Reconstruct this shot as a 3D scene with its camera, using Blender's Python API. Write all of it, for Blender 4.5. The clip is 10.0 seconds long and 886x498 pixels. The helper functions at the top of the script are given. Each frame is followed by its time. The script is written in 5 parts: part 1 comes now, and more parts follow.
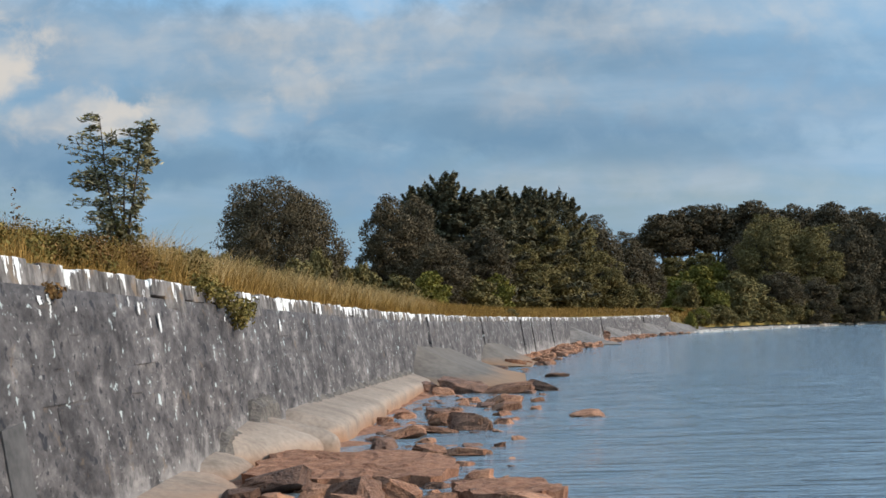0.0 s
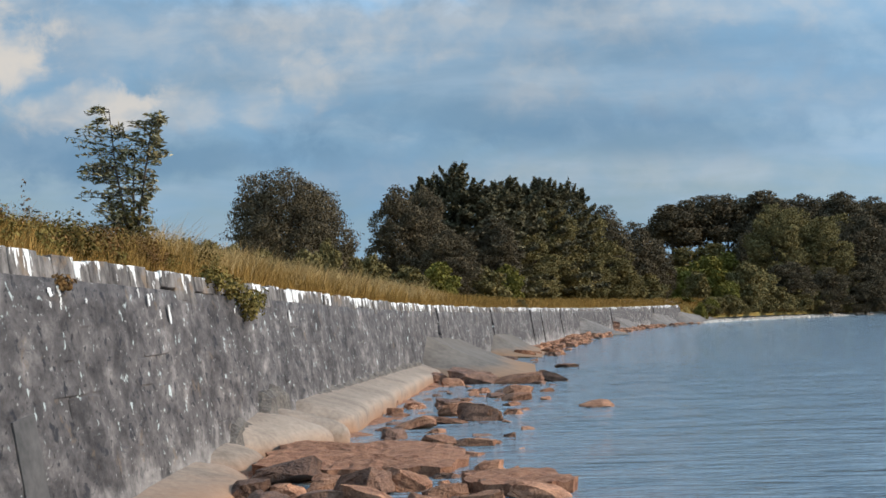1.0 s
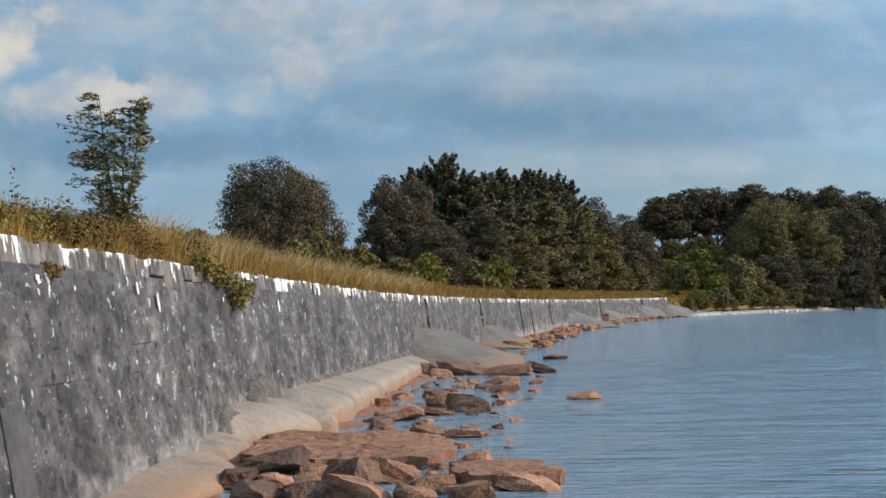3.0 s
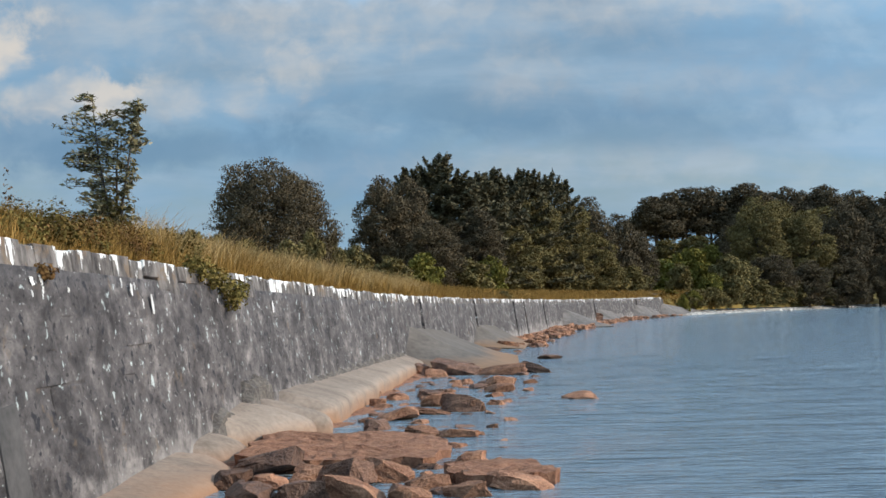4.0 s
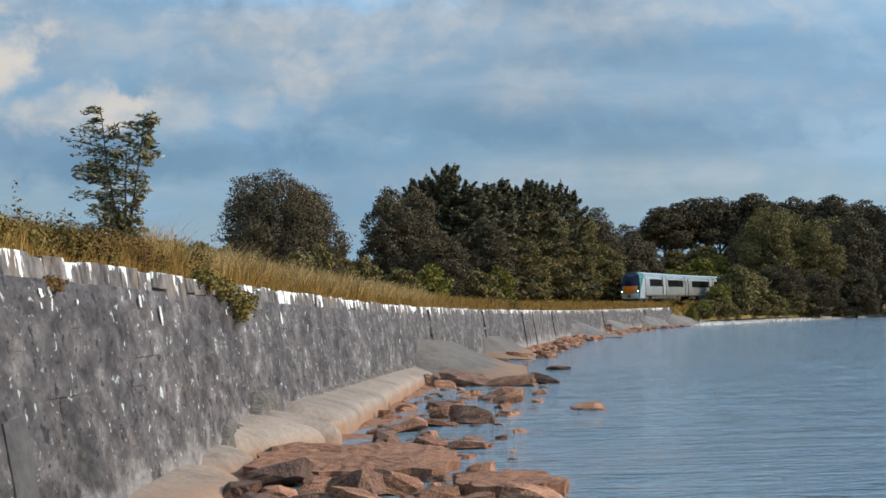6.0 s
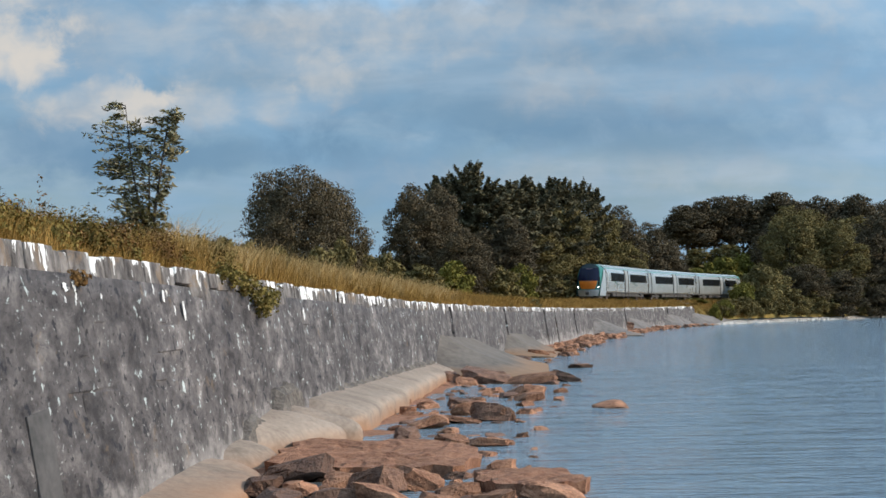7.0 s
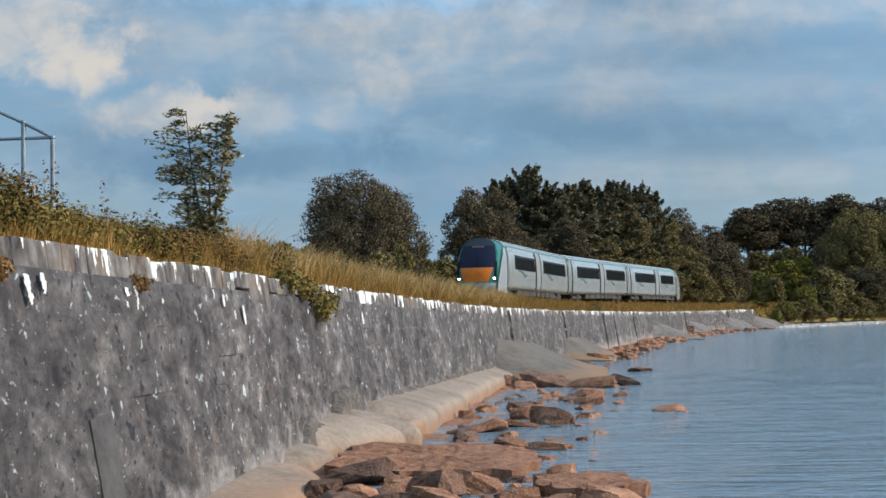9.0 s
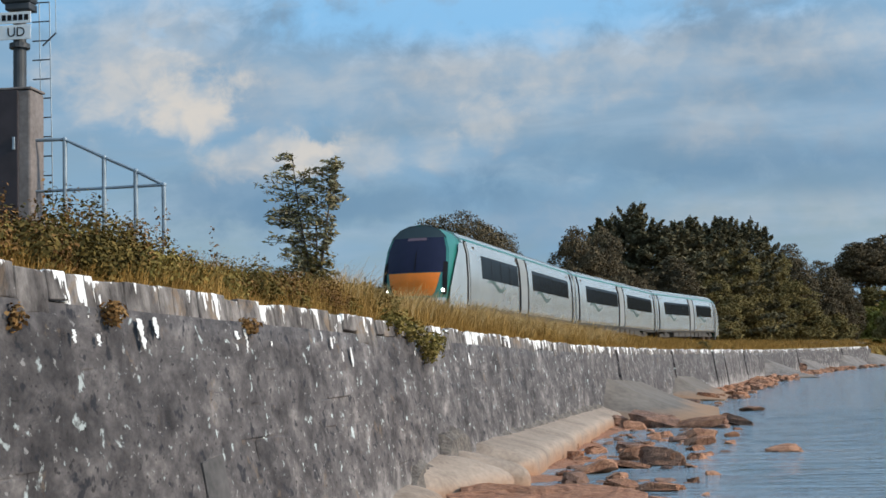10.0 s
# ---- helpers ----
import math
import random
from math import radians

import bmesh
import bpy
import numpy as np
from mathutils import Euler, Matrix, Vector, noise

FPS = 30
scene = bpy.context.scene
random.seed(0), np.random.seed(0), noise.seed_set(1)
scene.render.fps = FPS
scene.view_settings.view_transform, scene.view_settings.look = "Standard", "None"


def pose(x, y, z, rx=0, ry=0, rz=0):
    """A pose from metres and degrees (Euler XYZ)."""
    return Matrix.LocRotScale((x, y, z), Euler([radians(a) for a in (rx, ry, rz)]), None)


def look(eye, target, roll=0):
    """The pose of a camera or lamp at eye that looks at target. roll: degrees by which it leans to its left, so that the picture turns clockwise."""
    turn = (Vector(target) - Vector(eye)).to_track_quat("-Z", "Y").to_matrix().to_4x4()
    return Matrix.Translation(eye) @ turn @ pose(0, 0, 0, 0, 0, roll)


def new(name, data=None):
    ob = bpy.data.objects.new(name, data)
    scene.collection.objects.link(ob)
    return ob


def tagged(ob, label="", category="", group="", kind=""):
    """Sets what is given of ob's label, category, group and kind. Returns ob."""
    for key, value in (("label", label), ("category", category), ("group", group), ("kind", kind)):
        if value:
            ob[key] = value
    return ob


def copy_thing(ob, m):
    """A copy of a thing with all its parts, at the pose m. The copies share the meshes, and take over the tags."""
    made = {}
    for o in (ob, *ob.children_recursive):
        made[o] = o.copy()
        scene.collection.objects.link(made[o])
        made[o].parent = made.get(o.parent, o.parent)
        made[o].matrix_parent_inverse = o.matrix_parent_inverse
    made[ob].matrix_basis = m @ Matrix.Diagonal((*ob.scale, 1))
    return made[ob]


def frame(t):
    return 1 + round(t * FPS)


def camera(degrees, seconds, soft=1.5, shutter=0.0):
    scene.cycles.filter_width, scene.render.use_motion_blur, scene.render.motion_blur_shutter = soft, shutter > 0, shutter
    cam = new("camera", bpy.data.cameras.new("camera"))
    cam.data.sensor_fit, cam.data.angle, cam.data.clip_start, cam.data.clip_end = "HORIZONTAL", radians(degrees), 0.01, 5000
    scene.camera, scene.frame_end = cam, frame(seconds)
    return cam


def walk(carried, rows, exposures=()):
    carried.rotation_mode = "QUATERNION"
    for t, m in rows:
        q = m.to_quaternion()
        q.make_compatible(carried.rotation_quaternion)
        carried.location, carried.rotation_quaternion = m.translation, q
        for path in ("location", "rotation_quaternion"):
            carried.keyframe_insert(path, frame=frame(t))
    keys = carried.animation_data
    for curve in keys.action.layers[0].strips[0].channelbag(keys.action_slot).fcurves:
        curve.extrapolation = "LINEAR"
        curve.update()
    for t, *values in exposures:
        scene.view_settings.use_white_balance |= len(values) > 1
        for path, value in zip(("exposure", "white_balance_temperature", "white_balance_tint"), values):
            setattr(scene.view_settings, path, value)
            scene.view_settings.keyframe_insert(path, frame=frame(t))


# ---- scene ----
import itertools

# ---- camera: one standing place, turned by hand ----
EYE = (0.0, 0.0, 2.5)
cam = camera(36.2, 10.0, soft=1.6)
TURNS = [  # seconds, yaw, pitch, roll
    (0.0, 0.0, 2.981, 1.3), (0.5, 0.023, 2.936, 1.339), (1.0, 0.402, 2.607, 1.433), (1.5, 0.117, 2.055, 1.463),
    (2.0, 0.107, 1.927, 1.093), (2.5, -0.041, 2.19, 0.929), (4.0, -0.299, 2.208, 1.163), (4.5, -0.702, 2.681, 1.233),
    (5.0, -0.397, 2.895, 1.366), (5.2, 0.029, 2.665, 1.329), (6.3, 0.086, 2.709, 1.264), (6.5, 0.618, 2.762, 1.19),
    (7.0, 0.987, 2.569, 0.871), (7.5, 1.05, 2.578, 1.058), (8.0, 1.752, 2.945, 1.336), (8.5, 2.243, 2.505, 1.012),
    (9.0, 3.459, 2.772, 0.979), (9.5, 3.962, 3.187, 1.257), (10.0, 7.955, 4.579, 1.554)]
walk(cam, [(t, pose(*EYE, 90 + p, r, y)) for t, y, p, r in TURNS])

# ---- sky and sun ----
SUN_AZ, SUN_EL = 98.0, 27.0     # degrees clockwise from +y, degrees up


# clouds: bearing, height, half width, half height, softness, amount
SKY_GAPS = [(-0.10, 0.256, 0.17, 0.022, 0.6, 0.9), (-0.42, 0.30, 0.2, 0.03, 0.6, 0.6)]
SKY_DARK = [(-0.19, 0.117, 0.085, 0.014, 0.7, 0.65), (0.03, 0.145, 0.11, 0.016, 0.8, 0.5), (-0.29, 0.128, 0.07, 0.022, 0.7, 0.55), (-0.06, 0.10, 0.06, 0.03, 0.8, 0.4),
            (0.16, 0.125, 0.1, 0.014, 0.8, 0.45), (0.20, 0.19, 0.12, 0.02, 0.9, 0.4), (-0.29, 0.205, 0.03, 0.03, 0.8, 0.3), (0.28, 0.155, 0.09, 0.02, 0.9, 0.4)]
SKY_PUFFS = [(-0.36, 0.245, 0.065, 0.05, 0.7, 0.45), (-0.375, 0.212, 0.06, 0.022, 0.7, 0.45), (-0.335, 0.205, 0.034, 0.026, 0.5, 0.8), (-0.318, 0.188, 0.022, 0.016, 0.5, 0.75),
             (-0.275, 0.158, 0.045, 0.014, 0.5, 0.6), (-0.243, 0.157, 0.020, 0.013, 0.4, 0.75), (-0.19, 0.155, 0.030, 0.014, 0.6, 0.4),
             (-0.146, 0.157, 0.020, 0.014, 0.6, 0.42), (-0.103, 0.175, 0.020, 0.017, 0.6, 0.42), (-0.13, 0.186, 0.07, 0.02, 0.9, 0.2), (-0.20, 0.21, 0.12, 0.025, 0.9, 0.25),
             (0.06, 0.164, 0.028, 0.014, 0.7, 0.25), (0.2, 0.16, 0.09, 0.012, 0.9, 0.2), (0.02, 0.215, 0.16, 0.022, 0.9, 0.35), (0.22, 0.225, 0.12, 0.014, 0.9, 0.2), (0.1, 0.095, 0.16, 0.014, 0.9, 0.2)]


def build_world():
    w = bpy.data.worlds.new("sky")
    scene.world = w
    w.use_nodes = True
    nt = w.node_tree
    nt.nodes.clear()
    N, L = nt.nodes.new, nt.links.new
    sky = N("ShaderNodeTexSky")
    sky.sky_type = "NISHITA"
    sky.sun_disc = False
    sky.sun_elevation, sky.sun_rotation = radians(SUN_EL), radians(SUN_AZ)
    tc = N("ShaderNodeTexCoord")
    clear = N("ShaderNodeVectorMath"); clear.operation = "SCALE"; clear.inputs["Scale"].default_value = 0.085
    L(sky.outputs[0], clear.inputs[0])

    def m2(op, a, b=0.0):
        m = N("ShaderNodeMath"); m.operation = op
        for sock, v in zip(m.inputs, (a, b)):
            if isinstance(v, (int, float)):
                sock.default_value = v
            else:
                L(v, sock)
        return m.outputs[0]

    # flat sky coordinates: bearing and height, each over the way ahead
    sep = N("ShaderNodeSeparateXYZ")
    L(tc.outputs["Generated"], sep.inputs[0])
    ahead = m2("MAXIMUM", m2("ABSOLUTE", sep.outputs[1]), 0.08)
    az, el = m2("DIVIDE", sep.outputs[0], ahead), m2("DIVIDE", sep.outputs[2], ahead)
    com = N("ShaderNodeCombineXYZ")
    L(az, com.inputs[0]); L(el, com.inputs[1])

    def cloud(scale, loc, lo, hi, detail, rough=0.55, dist=0.4):
        mp = N("ShaderNodeMapping")
        mp.inputs["Scale"].default_value = scale
        mp.inputs["Location"].default_value = loc
        L(com.outputs[0], mp.inputs["Vector"])
        n = N("ShaderNodeTexNoise")
        n.inputs["Scale"].default_value = 1.0
        n.inputs["Detail"].default_value = detail
        n.inputs["Roughness"].default_value = rough
        n.inputs["Distortion"].default_value = dist
        L(mp.outputs[0], n.inputs["Vector"])
        if lo is None:
            return n.outputs[0]
        r = N("ShaderNodeMapRange"); r.interpolation_type = "SMOOTHSTEP"
        r.inputs["From Min"].default_value, r.inputs["From Max"].default_value = lo, hi
        L(n.outputs[0], r.inputs["Value"])
        return r.outputs[0]

    def mix(fac, a, b):
        m = N("ShaderNodeMix"); m.data_type = "RGBA"
        L(fac, m.inputs[0])
        for sock, v in ((m.inputs[6], a), (m.inputs[7], b)):
            if isinstance(v, tuple):
                sock.default_value = (*v, 1)
            else:
                L(v, sock)
        return m.outputs[2]

    ragged = cloud((28, 34, 1), (3, 7, 0), None, 0, 6, 0.6, 0.3)
    fluffy = cloud((9, 12, 1), (5, 2, 0), None, 0, 4, 0.55, 0.2)

    def puff(a, e, ra, re, soft=0.5, amount=1.0):
        """One cloud: a round mask with a ragged edge."""
        dx, dy = m2("DIVIDE", m2("SUBTRACT", az, a), ra), m2("DIVIDE", m2("SUBTRACT", el, e), re)
        d = m2("SQRT", m2("ADD", m2("MULTIPLY", dx, dx), m2("MULTIPLY", dy, dy)))
        d = m2("ADD", d, m2("MULTIPLY", m2("SUBTRACT", ragged, 0.5), 2.6))
        d = m2("ADD", d, m2("MULTIPLY", m2("SUBTRACT", fluffy, 0.5), 1.8))
        r = N("ShaderNodeMapRange"); r.interpolation_type = "SMOOTHSTEP"
        r.inputs["From Min"].default_value, r.inputs["From Max"].default_value = 1.0 + soft, 1.0 - soft
        r.inputs["To Max"].default_value = amount
        L(d, r.inputs["Value"])
        return r.outputs[0]

    billow = m2("MINIMUM", m2("ADD", m2("MULTIPLY", cloud((30, 38, 1), (1, 3, 0), 0.3, 0.7, 3), 0.75), 0.45), 1.0)
    veil = cloud((4.5, 13, 1), (0.3, 0.1, 0), 0.36, 0.62, 4)
    grey = cloud((5.0, 26, 1), (1.7, 4.4, 0), 0.42, 0.68, 5)
    wisp = cloud((11, 30, 1), (6.2, 1.3, 0), 0.5, 0.75, 6)
    c = mix(m2("ADD", m2("MULTIPLY", veil, 0.45), 0.45), clear.outputs[0], (0.235, 0.41, 0.595))
    c = mix(m2("MULTIPLY", grey, 0.7), c, (0.33, 0.46, 0.595))
    c = mix(m2("MULTIPLY", wisp, 0.4), c, (0.42, 0.53, 0.63))
    for a, e, ra, re, soft, amount in SKY_GAPS:
        c = mix(puff(a, e, ra, re, soft, amount), c, (0.26, 0.55, 0.87))
    for a, e, ra, re, soft, amount in SKY_DARK:
        c = mix(puff(a, e, ra, re, soft, amount), c, (0.15, 0.28, 0.43))
    for a, e, ra, re, soft, amount in SKY_PUFFS:
        c = mix(m2("MULTIPLY", puff(a, e, ra, re, soft, amount), billow), c, (0.68, 0.645, 0.60))
    bg = N("ShaderNodeBackground")
    L(c, bg.inputs["Color"])
    # the overcast is brighter towards the sun and overhead
    dot = N("ShaderNodeVectorMath"); dot.operation = "DOT_PRODUCT"
    L(tc.outputs["Generated"], dot.inputs[0])
    dot.inputs[1].default_value = (math.sin(radians(SUN_AZ)) * math.cos(radians(SUN_EL)), math.cos(radians(SUN_AZ)) * math.cos(radians(SUN_EL)), math.sin(radians(SUN_EL)))
    glow = m2("POWER", m2("MAXIMUM", m2("ADD", dot.outputs["Value"], 0.0), 0.0), 1.6)
    over = m2("MAXIMUM", m2("SUBTRACT", sep.outputs[2], 0.35), 0.0)
    L(m2("ADD", m2("ADD", 1.0, m2("MULTIPLY", glow, 2.0)), m2("MULTIPLY", over, 1.2)), bg.inputs["Strength"])
    L(bg.outputs[0], N("ShaderNodeOutputWorld").inputs["Surface"])


build_world()
sun = new("sun", bpy.data.lights.new("sun", "SUN"))
sun.data.energy, sun.data.angle, sun.data.color = 3.5, radians(0.6), (1.0, 0.86, 0.68)
_a, _e = radians(SUN_AZ), radians(SUN_EL)
sun.matrix_world = look((math.sin(_a) * math.cos(_e) * 300, math.cos(_a) * math.cos(_e) * 300, math.sin(_e) * 300), (0, 0, 0))


# ---- materials ----
def material(name, rough=0.8, metal=0.0, spec=0.4):
    m = bpy.data.materials.new(name)
    m.use_nodes = True
    b = m.node_tree.nodes["Principled BSDF"]
    b.inputs["Roughness"].default_value = rough
    b.inputs["Metallic"].default_value = metal
    b.inputs["Specular IOR Level"].default_value = spec
    return m, m.node_tree, b


def noise_node(nt, scale, detail=4, stretch=(1, 1, 1), rough=0.6, coord="Object", dist=0.0):
    tc = nt.nodes.new("ShaderNodeNewGeometry" if coord == "Position" else "ShaderNodeTexCoord")
    mp = nt.nodes.new("ShaderNodeMapping")
    mp.inputs["Scale"].default_value = stretch
    n = nt.nodes.new("ShaderNodeTexNoise")
    n.inputs["Scale"].default_value, n.inputs["Detail"].default_value, n.inputs["Roughness"].default_value = scale, detail, rough
    n.inputs["Distortion"].default_value = dist
    nt.links.new(tc.outputs[coord], mp.inputs["Vector"])
    nt.links.new(mp.outputs[0], n.inputs["Vector"])
    return n.outputs[0]


def ramp(nt, fac, stops, interp="LINEAR"):
    r = nt.nodes.new("ShaderNodeValToRGB")
    r.color_ramp.interpolation = interp
    while len(r.color_ramp.elements) < len(stops):
        r.color_ramp.elements.new(0.5)
    for e, (p, c) in zip(r.color_ramp.elements, stops):
        e.position, e.color = p, (*c, 1)
    nt.links.new(fac, r.inputs[0])
    return r.outputs[0]


def mixed(nt, fac, a, b, mode="MIX"):
    m = nt.nodes.new("ShaderNodeMix")
    m.data_type, m.blend_type = "RGBA", mode
    for sock, v in ((m.inputs[0], fac), (m.inputs[6], a), (m.inputs[7], b)):
        if isinstance(v, (int, float)):
            sock.default_value = v
        elif isinstance(v, tuple):
            sock.default_value = (*v, 1)
        else:
            nt.links.new(v, sock)
    return m.outputs[2]


def calc(nt, op, a, b=0.0):
    m = nt.nodes.new("ShaderNodeMath")
    m.operation = op
    for sock, v in zip(m.inputs, (a, b)):
        if isinstance(v, (int, float)):
            sock.default_value = v
        else:
            nt.links.new(v, sock)
    return m.outputs[0]


def bump(nt, b, height, strength, distance):
    n = nt.nodes.new("ShaderNodeBump")
    n.inputs["Strength"].default_value, n.inputs["Distance"].default_value = strength, distance
    nt.links.new(height, n.inputs["Height"])
    nt.links.new(n.outputs[0], b.inputs["Normal"])


def speckled(name, dark, light, scale, rough=0.9, bump_d=0.02, stretch=(1, 1, 1), spec=0.3, metal=0.0, island=0.0, fine=6.0, coord="Object", stain=None):
    m, nt, b = material(name, rough, metal, spec)
    big = noise_node(nt, scale, 5, stretch, coord=coord)
    small = noise_node(nt, scale * fine, 4, stretch, coord=coord)
    f = calc(nt, "ADD", calc(nt, "MULTIPLY", big, 0.6), calc(nt, "MULTIPLY", small, 0.4))
    col = ramp(nt, f, [(0.34, dark), (0.66, light)])
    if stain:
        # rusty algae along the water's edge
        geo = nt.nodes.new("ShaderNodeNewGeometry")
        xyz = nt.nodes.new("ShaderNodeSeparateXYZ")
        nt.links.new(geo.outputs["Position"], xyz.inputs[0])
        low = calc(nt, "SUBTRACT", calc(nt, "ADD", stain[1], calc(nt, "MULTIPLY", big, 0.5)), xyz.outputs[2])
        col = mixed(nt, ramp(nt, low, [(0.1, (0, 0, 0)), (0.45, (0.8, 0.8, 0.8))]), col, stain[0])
    if island:
        g = nt.nodes.new("ShaderNodeNewGeometry")
        o = nt.nodes.new("ShaderNodeObjectInfo")
        r = calc(nt, "FRACT", calc(nt, "ADD", g.outputs["Random Per Island"], o.outputs["Random"]))
        v = calc(nt, "ADD", calc(nt, "MULTIPLY", r, 2 * island), 1 - island)
        h = nt.nodes.new("ShaderNodeHueSaturation")
        nt.links.new(col, h.inputs["Color"]); nt.links.new(v, h.inputs["Value"])
        col = h.outputs[0]
    nt.links.new(col, b.inputs["Base Color"])
    if bump_d:
        bump(nt, b, small, 0.7, bump_d)
    return m


def plain(name, col, rough=0.5, metal=0.0, spec=0.5, glow=0.0, wear=0.1, scale=3.0):
    m, nt, b = material(name, rough, metal, spec)
    n = noise_node(nt, scale, 5)
    lo = tuple(c * (1 - wear) for c in col)
    hi = tuple(min(1.0, c * (1 + wear)) for c in col)
    nt.links.new(ramp(nt, n, [(0.35, lo), (0.65, hi)]), b.inputs["Base Color"])
    if glow:
        b.inputs["Emission Color"].default_value = (*col, 1)
        b.inputs["Emission Strength"].default_value = glow
    return m


def leaf_material(name, dark, light, tip, spec=0.04, vary=0.32):
    m, nt, b = material(name, 0.75, 0.0, spec)
    g = nt.nodes.new("ShaderNodeNewGeometry")
    isl = g.outputs["Random Per Island"]
    big = noise_node(nt, 0.35, 3)
    f = calc(nt, "ADD", calc(nt, "MULTIPLY", isl, vary), calc(nt, "MULTIPLY", big, 1.0 - vary))
    nt.links.new(ramp(nt, f, [(0.2, dark), (0.6, light), (0.9, tip)]), b.inputs["Base Color"])
    b.inputs["Subsurface Weight"].default_value = 0.0
    return m


def wall_material():
    """Old grey render over rubble: vertical weathering, white lime runs below the top, paler foot."""
    m, nt, b = material("weathered_wall", 0.92, 0.0, 0.25)
    up = noise_node(nt, 1.0, 5, (1.6, 1.6, 1.9), 0.64, coord="Position", dist=0.5)
    blotch = noise_node(nt, 2.6, 3, (0.6, 0.6, 1.0), 0.55, coord="Position", dist=0.7)
    pits = noise_node(nt, 9.0, 5, (0.6, 0.6, 0.9), 0.75, coord="Position")
    broad = noise_node(nt, 0.55, 3, coord="Position")
    flecks = noise_node(nt, 6.0, 3, (0.7, 0.7, 0.8), 0.6, coord="Position", dist=0.3)
    cracks = noise_node(nt, 1.3, 4, (1, 1, 2.2), 0.6, coord="Position", dist=0.8)
    f = calc(nt, "ADD", calc(nt, "MULTIPLY", up, 0.42), calc(nt, "ADD", calc(nt, "MULTIPLY", pits, 0.26), calc(nt, "ADD", calc(nt, "MULTIPLY", broad, 0.2), calc(nt, "MULTIPLY", blotch, 0.27))))
    col = ramp(nt, f, [(0.44, (0.030, 0.026, 0.026)), (0.53, (0.074, 0.065, 0.064)), (0.60, (0.120, 0.106, 0.103)), (0.665, (0.20, 0.177, 0.168)), (0.75, (0.38, 0.33, 0.305))])
    col = mixed(nt, ramp(nt, cracks, [(0.490, (0, 0, 0)), (0.5, (0.6, 0.6, 0.6)), (0.510, (0, 0, 0))]), col, (0.05, 0.05, 0.055))
    col = mixed(nt, ramp(nt, flecks, [(0.64, (0, 0, 0)), (0.70, (0.85, 0.85, 0.85))]), col, (0.56, 0.61, 0.59))
    col = mixed(nt, ramp(nt, flecks, [(0.34, (0.9, 0.9, 0.9)), (0.40, (0, 0, 0))]), col, (0.025, 0.025, 0.03))
    chips = noise_node(nt, 14.0, 2, (0.6, 0.6, 0.9), 0.5, coord="Position", dist=0.2)
    col = mixed(nt, ramp(nt, chips, [(0.68, (0, 0, 0)), (0.73, (0.6, 0.6, 0.6))]), col, (0.45, 0.43, 0.41))
    col = mixed(nt, ramp(nt, chips, [(0.29, (0.8, 0.8, 0.8)), (0.34, (0, 0, 0))]), col, (0.022, 0.02, 0.02))
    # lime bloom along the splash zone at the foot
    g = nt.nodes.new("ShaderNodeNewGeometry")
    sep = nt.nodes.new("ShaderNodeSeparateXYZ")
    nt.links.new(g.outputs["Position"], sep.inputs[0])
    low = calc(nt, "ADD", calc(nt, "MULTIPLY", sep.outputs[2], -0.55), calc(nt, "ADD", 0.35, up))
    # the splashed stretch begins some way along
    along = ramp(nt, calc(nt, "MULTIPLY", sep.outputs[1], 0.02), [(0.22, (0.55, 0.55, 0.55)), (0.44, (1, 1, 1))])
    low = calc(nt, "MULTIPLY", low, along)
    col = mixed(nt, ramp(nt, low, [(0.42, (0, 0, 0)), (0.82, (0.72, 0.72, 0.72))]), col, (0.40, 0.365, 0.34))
    # the near stretch is darker, fading out along the wall with broad noise
    near_tone = ramp(nt, calc(nt, "ADD", calc(nt, "MULTIPLY", sep.outputs[1], 0.02), calc(nt, "MULTIPLY", broad, 0.12)), [(0.26, (0.66, 0.66, 0.66)), (0.42, (1, 1, 1))])
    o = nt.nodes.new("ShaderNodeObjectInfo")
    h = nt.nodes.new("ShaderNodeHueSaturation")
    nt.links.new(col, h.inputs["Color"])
    nt.links.new(calc(nt, "MULTIPLY", near_tone, calc(nt, "ADD", calc(nt, "MULTIPLY", o.outputs["Random"], 0.22), 0.84)), h.inputs["Value"])
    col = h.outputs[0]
    rust = noise_node(nt, 1.7, 5, (1, 1, 1), 0.7)
    col = mixed(nt, ramp(nt, rust, [(0.62, (0, 0, 0)), (0.72, (0.55, 0.55, 0.55))]), col, (0.22, 0.15, 0.09))
    nt.links.new(col, b.inputs["Base Color"])
    bump(nt, b, calc(nt, "ADD", pits, calc(nt, "MULTIPLY", blotch, 0.8)), 0.8, 0.022)
    return m


def water_material():
    m, nt, b = material("lake_water", 0.08, 0.0, 0.5)
    b.inputs["Base Color"].default_value = (0.22, 0.285, 0.335, 1)
    b.inputs["IOR"].default_value = 1.33
    a = noise_node(nt, 1.0, 4, (0.55, 3.0, 1.0), 0.6, dist=0.5)
    c = noise_node(nt, 1.0, 3, (0.16, 0.6, 1.0), 0.5)
    gust = noise_node(nt, 1.0, 2, (0.05, 0.16, 1.0), 0.5)
    d = noise_node(nt, 1.0, 3, (2.4, 8.0, 1.0), 0.6)
    chop = calc(nt, "MULTIPLY", calc(nt, "ADD", a, calc(nt, "MULTIPLY", d, 0.25)), calc(nt, "ADD", 0.35, calc(nt, "MULTIPLY", gust, 1.1)))
    bump(nt, b, calc(nt, "ADD", chop, c), 1.0, 0.36)
    return m


